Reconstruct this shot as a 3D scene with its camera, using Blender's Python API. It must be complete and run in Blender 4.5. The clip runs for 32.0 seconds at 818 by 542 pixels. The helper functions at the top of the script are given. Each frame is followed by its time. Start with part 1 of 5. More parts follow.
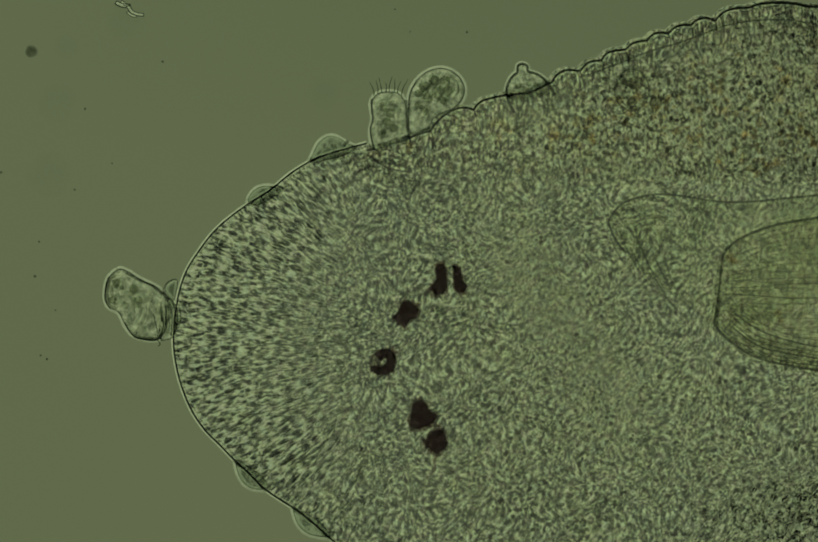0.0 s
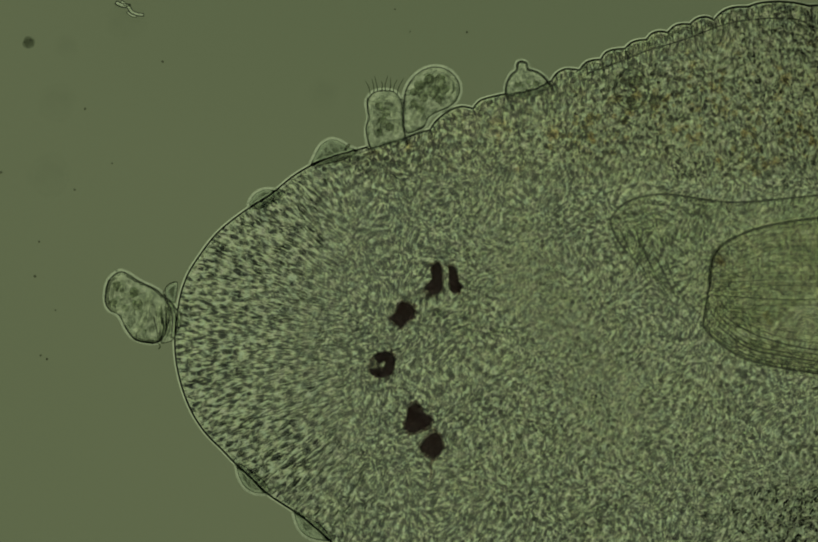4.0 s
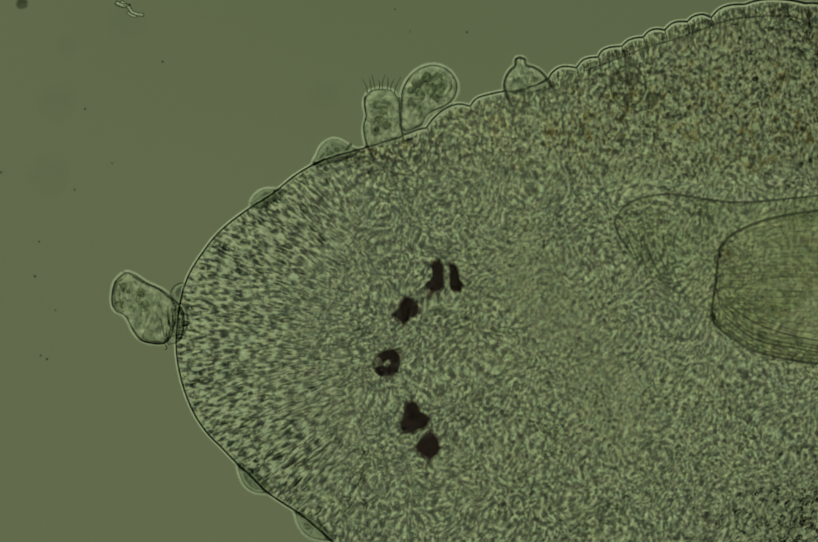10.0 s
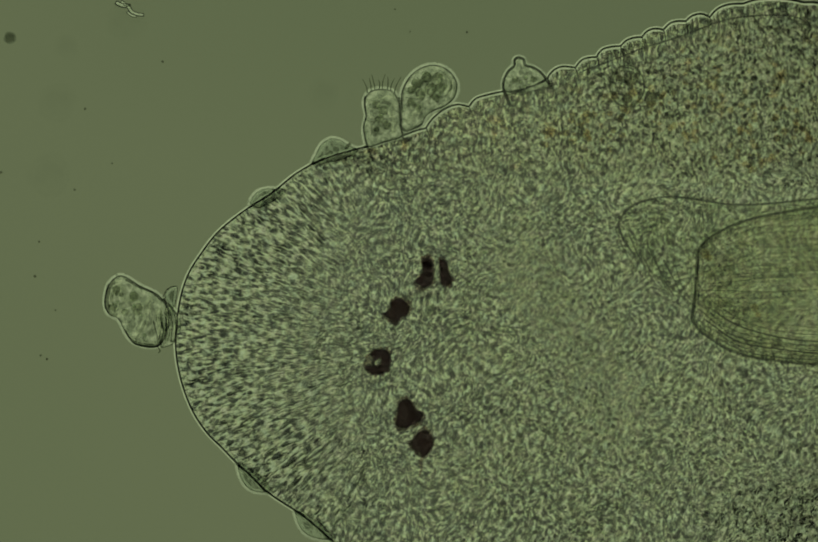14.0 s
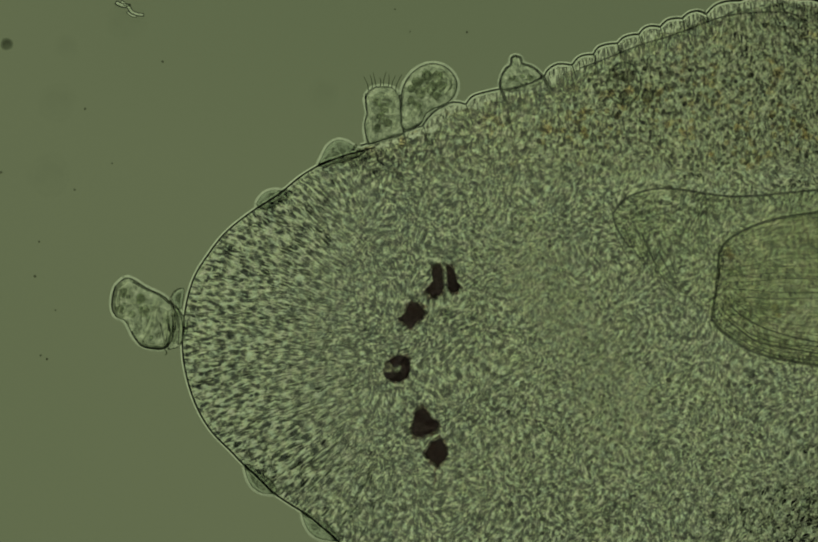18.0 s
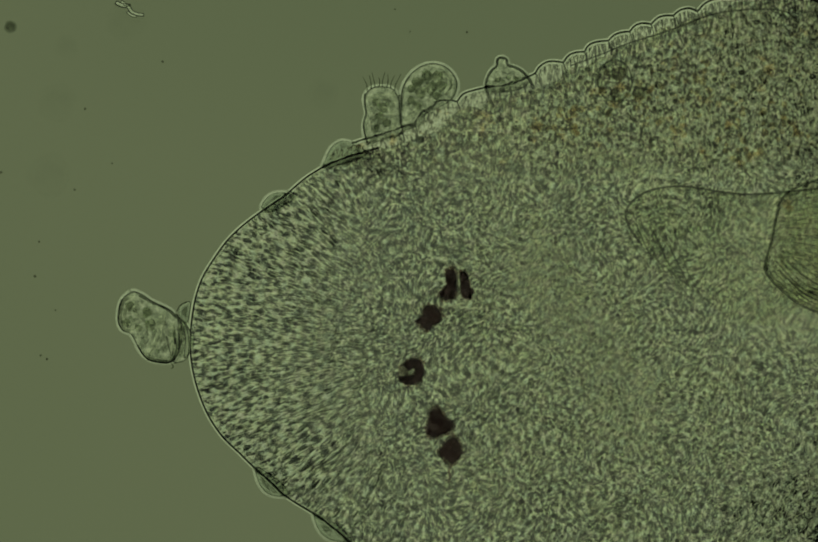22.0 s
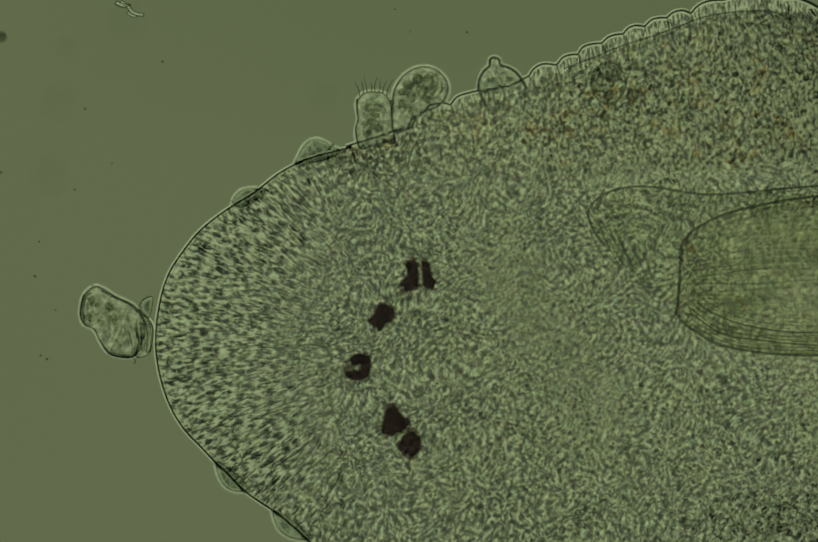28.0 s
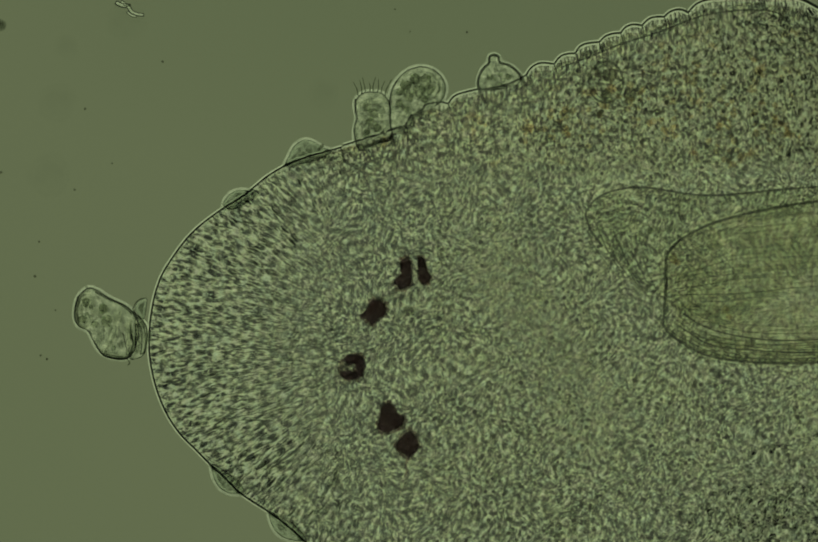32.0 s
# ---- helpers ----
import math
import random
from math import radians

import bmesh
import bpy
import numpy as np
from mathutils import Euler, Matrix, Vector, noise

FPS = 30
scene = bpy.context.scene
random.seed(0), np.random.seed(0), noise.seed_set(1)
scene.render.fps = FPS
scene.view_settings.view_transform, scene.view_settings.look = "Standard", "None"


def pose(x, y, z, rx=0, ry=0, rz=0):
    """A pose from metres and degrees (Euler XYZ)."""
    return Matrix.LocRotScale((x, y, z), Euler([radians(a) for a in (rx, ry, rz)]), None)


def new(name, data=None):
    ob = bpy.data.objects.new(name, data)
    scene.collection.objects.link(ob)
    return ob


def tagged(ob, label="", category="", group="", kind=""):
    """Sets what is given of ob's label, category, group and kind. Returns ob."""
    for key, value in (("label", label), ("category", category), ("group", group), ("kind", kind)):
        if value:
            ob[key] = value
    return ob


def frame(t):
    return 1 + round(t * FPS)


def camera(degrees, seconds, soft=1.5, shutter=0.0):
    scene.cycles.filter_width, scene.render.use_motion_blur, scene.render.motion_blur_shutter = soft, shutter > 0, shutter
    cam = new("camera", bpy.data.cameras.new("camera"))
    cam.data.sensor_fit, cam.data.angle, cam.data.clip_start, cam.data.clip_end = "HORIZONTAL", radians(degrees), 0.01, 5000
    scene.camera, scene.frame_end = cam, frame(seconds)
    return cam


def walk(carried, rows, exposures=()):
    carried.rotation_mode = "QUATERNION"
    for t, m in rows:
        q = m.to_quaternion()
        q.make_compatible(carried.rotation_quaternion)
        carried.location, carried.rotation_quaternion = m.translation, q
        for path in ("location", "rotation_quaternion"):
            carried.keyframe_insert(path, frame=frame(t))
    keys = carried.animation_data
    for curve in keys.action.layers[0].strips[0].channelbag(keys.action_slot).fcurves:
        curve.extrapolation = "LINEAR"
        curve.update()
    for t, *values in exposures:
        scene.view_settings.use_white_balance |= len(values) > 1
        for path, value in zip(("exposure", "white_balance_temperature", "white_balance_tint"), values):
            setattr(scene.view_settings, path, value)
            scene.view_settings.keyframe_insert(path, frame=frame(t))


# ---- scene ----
# Brightfield view through a microscope at a thousandth of the real distances: 1 m here is 1 mm on the slide.
EYE = 3.6885
cam = camera(24.0, 32.0, soft=1.8)
walk(cam, [(0.0, pose(0, 0, EYE)), (32.0, pose(0, 0, EYE))],
     exposures=((0.0, -0.03), (1.0, -0.08), (2.0, -0.13), (3.5, -0.14), (5.5, 0.0), (21.0, 0.0), (22.0, -0.11), (23.2, -0.12), (24.0, -0.02), (32.0, 0.0)))

# ---- light: a dark room, a condenser lamp under the slide ----
world = bpy.data.worlds.new("dark_room")
scene.world = world
world.use_nodes = True
world.node_tree.nodes["Background"].inputs[0].default_value = (0.80, 1.0, 0.62, 1)
world.node_tree.nodes["Background"].inputs[1].default_value = 0.028
LENS_Z, LAMP_Z = -0.45, -4.3
FIELD = (0.1275, 0.1545, 0.0775)


# ---- helpers of this scene ----
def at(px, py, z=0.0):
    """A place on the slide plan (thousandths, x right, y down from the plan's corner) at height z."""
    k = (EYE - z) / EYE
    return Vector(((px - 784) / 1000 * k, (519 - py) / 1000 * k, z))


def part(name, bm, material, parent=None, label="", smooth=True):
    me = bpy.data.meshes.new(name)
    if isinstance(bm, tuple):
        me.from_pydata(bm[0], [], bm[1])
    else:
        bm.to_mesh(me)
        bm.free()
    me.materials.append(material)
    if smooth:
        me.shade_smooth()
    ob = new(name, me)
    if parent:
        ob.parent = parent
    if label:
        tagged(ob, label)
    return ob


def spline(points, steps=6, closed=False):
    """Points on a smooth curve through the given ones."""
    p = np.array(points, float)
    n = len(p)
    out = []
    for i in range(n if closed else n - 1):
        if closed:
            a, b, c, d = p[i - 1], p[i], p[(i + 1) % n], p[(i + 2) % n]
        else:
            a, b, c, d = p[max(i - 1, 0)], p[i], p[i + 1], p[min(i + 2, n - 1)]
        for s in range(steps):
            t = s / steps
            out.append(0.5 * (2 * b + (c - a) * t + (2 * a - 5 * b + 4 * c - d) * t * t + (3 * b - 3 * c + d - a) * t ** 3))
    if not closed:
        out.append(p[-1])
    return np.array(out)


def tube(path, radius, sides=6, taper=0.0, closed=False):
    """Vertices and faces of a round strand along a path of world points."""
    path = [Vector(p) for p in path]
    n = len(path)
    verts, faces = [], []
    for i, p in enumerate(path):
        q0 = path[(i - 1) % n] if closed else path[max(i - 1, 0)]
        q1 = path[(i + 1) % n] if closed else path[min(i + 1, n - 1)]
        d = (q1 - q0).normalized()
        side = d.cross(Vector((0, 0, 1)))
        side = side.normalized() if side.length > 1e-6 else Vector((1, 0, 0))
        up = side.cross(d)
        r = radius * (1 - taper * i / max(n - 1, 1))
        for k in range(sides):
            a = 2 * math.pi * k / sides
            verts.append(p + r * (math.cos(a) * side + math.sin(a) * up))
    m = n if closed else n - 1
    for i in range(m):
        j = (i + 1) % n
        for k in range(sides):
            l = (k + 1) % sides
            faces.append((i * sides + k, j * sides + k, j * sides + l, i * sides + l))
    if not closed:
        faces.append(tuple(range(sides)))
        faces.append(tuple((n - 1) * sides + k for k in range(sides))[::-1])
    return verts, faces


def inside(poly, x, y):
    """Which of the places x, y lie inside a closed polygon."""
    hit = np.zeros(x.shape, bool)
    n = len(poly)
    for i in range(n):
        (x0, y0), (x1, y1) = poly[i], poly[(i + 1) % n]
        if y0 == y1:
            continue
        hit ^= ((y0 > y) != (y1 > y)) & (x < (x1 - x0) * (y - y0) / (y1 - y0) + x0)
    return hit


def distance(line, x, y):
    """Distance of the places x, y from a polyline."""
    best = np.full(x.shape, 1e9)
    for (x0, y0), (x1, y1) in zip(line[:-1], line[1:]):
        dx, dy = x1 - x0, y1 - y0
        t = np.clip(((x - x0) * dx + (y - y0) * dy) / (dx * dx + dy * dy + 1e-9), 0, 1)
        best = np.minimum(best, (x - x0 - t * dx) ** 2 + (y - y0 - t * dy) ** 2)
    return np.sqrt(best)


def splats(shape, step, count, length, width, angle, amount, rng):
    """A relief of soft oblong granules that add up. length, width, angle and amount are functions of the place on the grid."""
    h, w = shape
    field = np.zeros(shape)
    gx = rng.uniform(0, w - 1, count)
    gy = rng.uniform(0, h - 1, count)
    ls, ws, an, am = length(gx, gy, rng), width(gx, gy, rng), angle(gx, gy, rng), amount(gx, gy, rng)
    for x, y, l, b, a, m in zip(gx, gy, ls, ws, an, am):
        r = int(2.6 * max(l, b) / step) + 1
        x0, x1, y0, y1 = max(int(x) - r, 0), min(int(x) + r + 2, w), max(int(y) - r, 0), min(int(y) + r + 2, h)
        u, v = np.meshgrid((np.arange(x0, x1) - x) * step, (np.arange(y0, y1) - y) * step)
        c, s = math.cos(a), math.sin(a)
        field[y0:y1, x0:x1] += m * np.exp(-0.5 * (((u * c + v * s) / l) ** 2 + ((v * c - u * s) / b) ** 2))
    return field


def closed_below(mesh, outline, z, pivot):
    """Closes a relief sheet with a flat underside on the slide."""
    verts, faces = mesh
    o = at(*pivot)
    area = np.sum(outline[:, 0] * np.roll(outline[:, 1], -1) - np.roll(outline[:, 0], -1) * outline[:, 1])
    pts = outline if area > 0 else outline[::-1]
    base = len(verts)
    for q in pts:
        p = at(q[0], q[1], z)
        verts.append((p.x - o.x, p.y - o.y, z))
    # the plan counts y downwards, so that this order faces down
    faces.append(tuple(range(base, base + len(pts)))[::SIGN])
    return verts, faces


SIGN = 1


def sheet(x, y, z, keep, pivot):
    """A relief sheet: grids of plan places x, y and heights z, cut to the cells where keep holds; in the space of its pivot."""
    index = np.full(x.shape, -1)
    cell = keep[:-1, :-1] & keep[1:, :-1] & keep[:-1, 1:] & keep[1:, 1:]
    used = np.zeros(x.shape, bool)
    for a in (slice(None, -1), slice(1, None)):
        for b in (slice(None, -1), slice(1, None)):
            used[a, b] |= cell
    index[used] = np.arange(used.sum())
    k = (EYE - z) / EYE
    o = at(*pivot)
    verts = np.stack([(x - 784) / 1000 * k - o.x, (519 - y) / 1000 * k - o.y, z], -1)[used]
    faces = np.stack([index[1:, :-1][cell], index[1:, 1:][cell], index[:-1, 1:][cell], index[:-1, :-1][cell]], -1)
    return verts.tolist(), faces.tolist()


def pad(outline, half, power=4.0, z=0.0, rings=(1, 0.985, 0.96, 0.92, 0.86, 0.78, 0.66, 0.5, 0.3), pivot=(784, 519), lumps=0.0, rng=None, steps=5):
    """A closed flattened body with a rounded rim: plan outline, half thickness, base height z; in the space of its pivot."""
    edge = spline(outline, steps, True)
    c = edge.mean(0)
    o = at(*pivot)
    n = len(edge)
    verts, faces = [], []

    def ring(s, up):
        zz = half * (1 - s ** power) ** (1 / power)
        for e in edge:
            q = c + (e - c) * s
            w = zz
            if lumps and s < 0.9:
                w *= 1 + lumps * (noise.noise(Vector((q[0] * 0.06, q[1] * 0.06, 3.1 if up > 0 else 7.7))) + 0.5 * noise.noise(Vector((q[0] * 0.16, q[1] * 0.16, up * 5.3))))
            p = at(q[0], q[1], z + half + up * w)
            verts.append((p.x - o.x, p.y - o.y, p.z))

    order = [(s, 1) for s in rings[::-1]] + [(s, -1) for s in rings[1:]]
    for s, up in order:
        ring(s, up)
    m = len(order)
    for i in range(m - 1):
        for k in range(n):
            l = (k + 1) % n
            faces.append((i * n + k, i * n + l, (i + 1) * n + l, (i + 1) * n + k))
    top = at(c[0], c[1], z + 2 * half)
    bottom = at(c[0], c[1], z)
    verts += [(top.x - o.x, top.y - o.y, top.z), (bottom.x - o.x, bottom.y - o.y, bottom.z)]
    for k in range(n):
        l = (k + 1) % n
        faces.append((len(verts) - 2, l, k))
        faces.append((len(verts) - 1, (m - 1) * n + k, (m - 1) * n + l))
    fix = np.array(edge)
    area = np.sum(fix[:, 0] * np.roll(fix[:, 1], -1) - np.roll(fix[:, 0], -1) * fix[:, 1])
    if area < 0:
        faces = [f[::-1] for f in faces]
    return verts, faces


def ball(verts, faces, centre, r, squash=1.0, segs=7, rows=4, rough=0.0, rng=None):
    """Adds a small rounded grain to lists of vertices and faces."""
    base = len(verts)
    cx, cy, cz = centre
    verts.append((cx, cy, cz + r * squash))
    for i in range(1, rows):
        f = math.pi * i / rows
        for k in range(segs):
            a = 2 * math.pi * (k + 0.5 * (i % 2)) / segs
            q = r * (1 + (rng.uniform(-rough, rough) if rough else 0))
            verts.append((cx + q * math.sin(f) * math.cos(a), cy + q * math.sin(f) * math.sin(a), cz + r * squash * math.cos(f)))
    verts.append((cx, cy, cz - r * squash))
    last = len(verts) - 1
    for k in range(segs):
        l = (k + 1) % segs
        faces.append((base, base + 1 + k, base + 1 + l))
        faces.append((last, last - segs + l, last - segs + k))
        for i in range(rows - 2):
            a = base + 1 + i * segs
            faces.append((a + k, a + segs + k, a + segs + l, a + l))


# ---- materials ----
def nodes_of(name):
    m = bpy.data.materials.new(name)
    m.use_nodes = True
    t = m.node_tree
    t.nodes.clear()
    out = t.nodes.new("ShaderNodeOutputMaterial")
    return m, t, out


def noise_node(t, scale, detail=2.0, rough=0.5):
    co = t.nodes.new("ShaderNodeTexCoord")
    n = t.nodes.new("ShaderNodeTexNoise")
    n.inputs["Scale"].default_value = scale
    n.inputs["Detail"].default_value = detail
    n.inputs["Roughness"].default_value = rough
    t.links.new(co.outputs["Object"], n.inputs["Vector"])
    return n


def ramp(t, source, stops):
    r = t.nodes.new("ShaderNodeValToRGB")
    e = r.color_ramp.elements
    e[0].position, e[0].color = stops[0][0], (*stops[0][1], 1)
    e[-1].position, e[-1].color = stops[-1][0], (*stops[-1][1], 1)
    for p, c in stops[1:-1]:
        e.new(p).color = (*c, 1)
    t.links.new(source, r.inputs[0])
    return r


def clear_tissue(name, ior, dark, light, spot=30.0, fine=0.0, fine_scale=260.0, rough=0.0):
    """Living tissue seen by transmitted light: it bends the light and takes a little of it, unevenly."""
    m, t, out = nodes_of(name)
    ref = t.nodes.new("ShaderNodeBsdfRefraction")
    ref.inputs["IOR"].default_value = ior
    ref.inputs["Roughness"].default_value = rough
    n = noise_node(t, spot, 4.0, 0.6)
    r = ramp(t, n.outputs[0], ((0.32, dark), (0.62, light)))
    t.links.new(r.outputs[0], ref.inputs["Color"])
    if fine:
        b = t.nodes.new("ShaderNodeBump")
        b.inputs["Strength"].default_value = fine
        b.inputs["Distance"].default_value = 0.002
        f = noise_node(t, fine_scale, 3.0, 0.6)
        t.links.new(f.outputs[0], b.inputs["Height"])
        t.links.new(b.outputs[0], ref.inputs["Normal"])
    t.links.new(ref.outputs[0], out.inputs[0])
    return m


def maths(t, kind, a, b=0.0):
    n = t.nodes.new("ShaderNodeMath")
    n.operation = kind
    for k, v in enumerate((a, b)):
        if isinstance(v, (int, float)):
            n.inputs[k].default_value = v
        else:
            t.links.new(v, n.inputs[k])
    return n.outputs[0]


def blend(t, factor, a, b, kind="MIX"):
    """Mixes two colours or values; each may be a socket or a tuple."""
    n = t.nodes.new("ShaderNodeMix")
    n.data_type, n.blend_type = "RGBA", kind
    for k, v in ((0, factor), (6, a), (7, b)):
        if isinstance(v, (int, float)):
            n.inputs[k].default_value = v
        elif isinstance(v, tuple):
            n.inputs[k].default_value = (*v, 1)
        else:
            t.links.new(v, n.inputs[k])
    return n.outputs[2]


def band_of(t, value, a, b):
    """0 below a, 1 above b, eased between."""
    n = t.nodes.new("ShaderNodeMapRange")
    n.interpolation_type = "SMOOTHSTEP"
    n.inputs["From Min"].default_value, n.inputs["From Max"].default_value = a, b
    t.links.new(value, n.inputs[0])
    return n.outputs[0]


def noise_at(t, vector, scale, detail=2.0, rough=0.5):
    n = t.nodes.new("ShaderNodeTexNoise")
    n.inputs["Scale"].default_value = scale
    n.inputs["Detail"].default_value = detail
    n.inputs["Roughness"].default_value = rough
    t.links.new(vector, n.inputs["Vector"])
    return n.outputs[0]


def stretched(t, scale):
    co = t.nodes.new("ShaderNodeTexCoord")
    v = t.nodes.new("ShaderNodeVectorMath")
    v.operation = "MULTIPLY"
    v.inputs[1].default_value = scale
    t.links.new(co.outputs["Object"], v.inputs[0])
    return v.outputs[0]


def leaning(t, angle, squeeze, sway=0.012):
    """Coordinates along and across a direction in the plane, drawn out along it, with a slow sway."""
    co = t.nodes.new("ShaderNodeTexCoord")
    slow = t.nodes.new("ShaderNodeTexNoise")
    slow.inputs["Scale"].default_value = 9.0
    t.links.new(co.outputs["Object"], slow.inputs["Vector"])
    moved = t.nodes.new("ShaderNodeVectorMath")
    moved.operation = "MULTIPLY_ADD"
    moved.inputs[1].default_value = (sway * 6,) * 3
    t.links.new(slow.outputs["Color"], moved.inputs[0])
    t.links.new(co.outputs["Object"], moved.inputs[2])
    both = t.nodes.new("ShaderNodeCombineXYZ")
    for k, way in enumerate(((math.cos(angle) * squeeze, math.sin(angle) * squeeze, 0), (-math.sin(angle), math.cos(angle), 0))):
        dot = t.nodes.new("ShaderNodeVectorMath")
        dot.operation = "DOT_PRODUCT"
        dot.inputs[1].default_value = way
        t.links.new(moved.outputs[0], dot.inputs[0])
        t.links.new(dot.outputs["Value"], both.inputs[k])
    return both.outputs[0]


def highlight_lines(t, vector, scale, width):
    """Thin winding lines: 1 on them, 0 between."""
    off = maths(t, "ABSOLUTE", maths(t, "SUBTRACT", noise_at(t, vector, scale, 1.0, 0.5), 0.5))
    return maths(t, "SUBTRACT", 1.0, band_of(t, off, 0.0, width))


def striped_tissue(name, ior, fine=0.25):
    """Muscle: fine lines lengthwise, weaker bands across."""
    m, t, out = nodes_of(name)
    lines = ramp(t, noise_at(t, stretched(t, (0.05, 1.0, 1.0)), 150.0, 2.0, 0.6), ((0.36, (0.83, 0.83, 0.81)), (0.47, (0.98, 0.98, 0.97)), (0.58, (1.0, 1.0, 0.995)))).outputs[0]
    across = ramp(t, noise_at(t, stretched(t, (1.0, 0.16, 1.0)), 85.0, 2.0, 0.6), ((0.34, (0.88, 0.87, 0.84)), (0.46, (0.99, 0.985, 0.97)), (0.60, (1.0, 1.0, 0.99)))).outputs[0]
    finish_tissue(t, out, blend(t, 1.0, lines, across, "MULTIPLY"), ior, fine)
    return m


def finish_tissue(t, out, colour, ior, fine):
    ref = t.nodes.new("ShaderNodeBsdfRefraction")
    ref.inputs["IOR"].default_value = ior
    ref.inputs["Roughness"].default_value = 0.0
    t.links.new(colour, ref.inputs["Color"])
    b = t.nodes.new("ShaderNodeBump")
    b.inputs["Strength"].default_value = fine
    b.inputs["Distance"].default_value = 0.002
    t.links.new(noise_node(t, 260.0, 3.0, 0.6).outputs[0], b.inputs["Height"])
    t.links.new(b.outputs[0], ref.inputs["Normal"])
    t.links.new(ref.outputs[0], out.inputs[0])


def head_tissue(name, ior, stops, calm_stops, fan, fine=0.4):
    """Granules as light and dark tones in the colour, for light they would gather: drawn out along rays from the point
    fan near the front, round further back, with calmer patches.
    """
    m, t, out = nodes_of(name)
    co = t.nodes.new("ShaderNodeTexCoord")
    part_of = t.nodes.new("ShaderNodeSeparateXYZ")
    t.links.new(co.outputs["Object"], part_of.inputs[0])
    dx, dy = maths(t, "SUBTRACT", fan[0], part_of.outputs[0]), maths(t, "SUBTRACT", part_of.outputs[1], fan[1])
    angle = maths(t, "ARCTAN2", dy, dx)
    away = maths(t, "SQRT", maths(t, "ADD", maths(t, "MULTIPLY", dx, dx), maths(t, "MULTIPLY", dy, dy)))
    ray = t.nodes.new("ShaderNodeCombineXYZ")
    t.links.new(maths(t, "MULTIPLY", angle, 0.42), ray.inputs[0])
    t.links.new(maths(t, "MULTIPLY", away, 0.33), ray.inputs[1])
    front = band_of(t, away, 0.16, 0.40)
    front = maths(t, "MULTIPLY", front, maths(t, "SUBTRACT", 1.0, band_of(t, part_of.outputs[0], 0.18, 0.42)))
    front = maths(t, "MULTIPLY", front, maths(t, "SUBTRACT", 1.0, maths(t, "MULTIPLY", band_of(t, maths(t, "ABSOLUTE", angle), 0.55, 1.05), 0.75)))
    lean = leaning(t, 1.05, 0.9)
    rest = maths(t, "SUBTRACT", 1.0, front)
    grain = maths(t, "ADD", maths(t, "MULTIPLY", noise_at(t, ray.outputs[0], 165.0, 1.5, 0.5), front), maths(t, "MULTIPLY", noise_at(t, lean, 130.0, 2.5, 0.55), rest))
    strong, weak = ramp(t, grain, stops).outputs[0], ramp(t, grain, calm_stops).outputs[0]
    calm = band_of(t, noise_node(t, 7.5, 2.0, 0.5).outputs[0], 0.40, 0.66)
    calm = maths(t, "MULTIPLY", maths(t, "ADD", maths(t, "MULTIPLY", calm, 0.7), 0.3), band_of(t, part_of.outputs[0], 0.28, 0.56))
    rear = maths(t, "MULTIPLY", band_of(t, maths(t, "MULTIPLY", part_of.outputs[1], -1.0), 0.12, 0.34), band_of(t, part_of.outputs[0], 0.40, 0.85))
    calm = maths(t, "MULTIPLY", calm, maths(t, "SUBTRACT", 1.0, maths(t, "MULTIPLY", rear, 0.6)))
    # highlights of the granules, painted as thin winding near-white lines
    bright = maths(t, "ADD", maths(t, "MULTIPLY", highlight_lines(t, ray.outputs[0], 105.0, 0.055), front), maths(t, "MULTIPLY", highlight_lines(t, lean, 84.0, 0.04), maths(t, "MULTIPLY", rest, 0.4)))
    bright = maths(t, "MULTIPLY", bright, maths(t, "SUBTRACT", 0.85, maths(t, "MULTIPLY", calm, 0.4)))
    colour = blend(t, bright, blend(t, calm, strong, weak), (1.0, 1.0, 0.99))
    # the organ inside leaves little room for granules
    organ = maths(t, "MULTIPLY", band_of(t, part_of.outputs[0], 0.84, 1.02), maths(t, "MULTIPLY", band_of(t, part_of.outputs[1], -0.06, 0.02), maths(t, "SUBTRACT", 1.0, band_of(t, part_of.outputs[1], 0.22, 0.29))))
    colour = blend(t, maths(t, "MULTIPLY", organ, 0.42), colour, (0.92, 0.91, 0.88))
    # a smooth tract runs back from the eyespots
    off_x = maths(t, "SUBTRACT", part_of.outputs[0], 0.64)
    across = maths(t, "ABSOLUTE", maths(t, "ADD", maths(t, "MULTIPLY", off_x, 0.84), maths(t, "MULTIPLY", part_of.outputs[1], 0.54)))
    along = maths(t, "ABSOLUTE", maths(t, "SUBTRACT", maths(t, "MULTIPLY", off_x, 0.54), maths(t, "MULTIPLY", part_of.outputs[1], 0.84)))
    tract = maths(t, "MULTIPLY", maths(t, "SUBTRACT", 1.0, band_of(t, across, 0.025, 0.10)), maths(t, "SUBTRACT", 1.0, band_of(t, along, 0.18, 0.30)))
    colour = blend(t, maths(t, "MULTIPLY", tract, 0.35), colour, (0.82, 0.81, 0.775))
    # colour paled under the dorsal margin, to make up light lost in two layers
    under = maths(t, "MULTIPLY", band_of(t, part_of.outputs[1], 0.28, 0.39), band_of(t, part_of.outputs[0], 0.20, 0.45))
    colour = blend(t, maths(t, "MULTIPLY", under, 0.34), colour, (1.0, 0.995, 0.985))
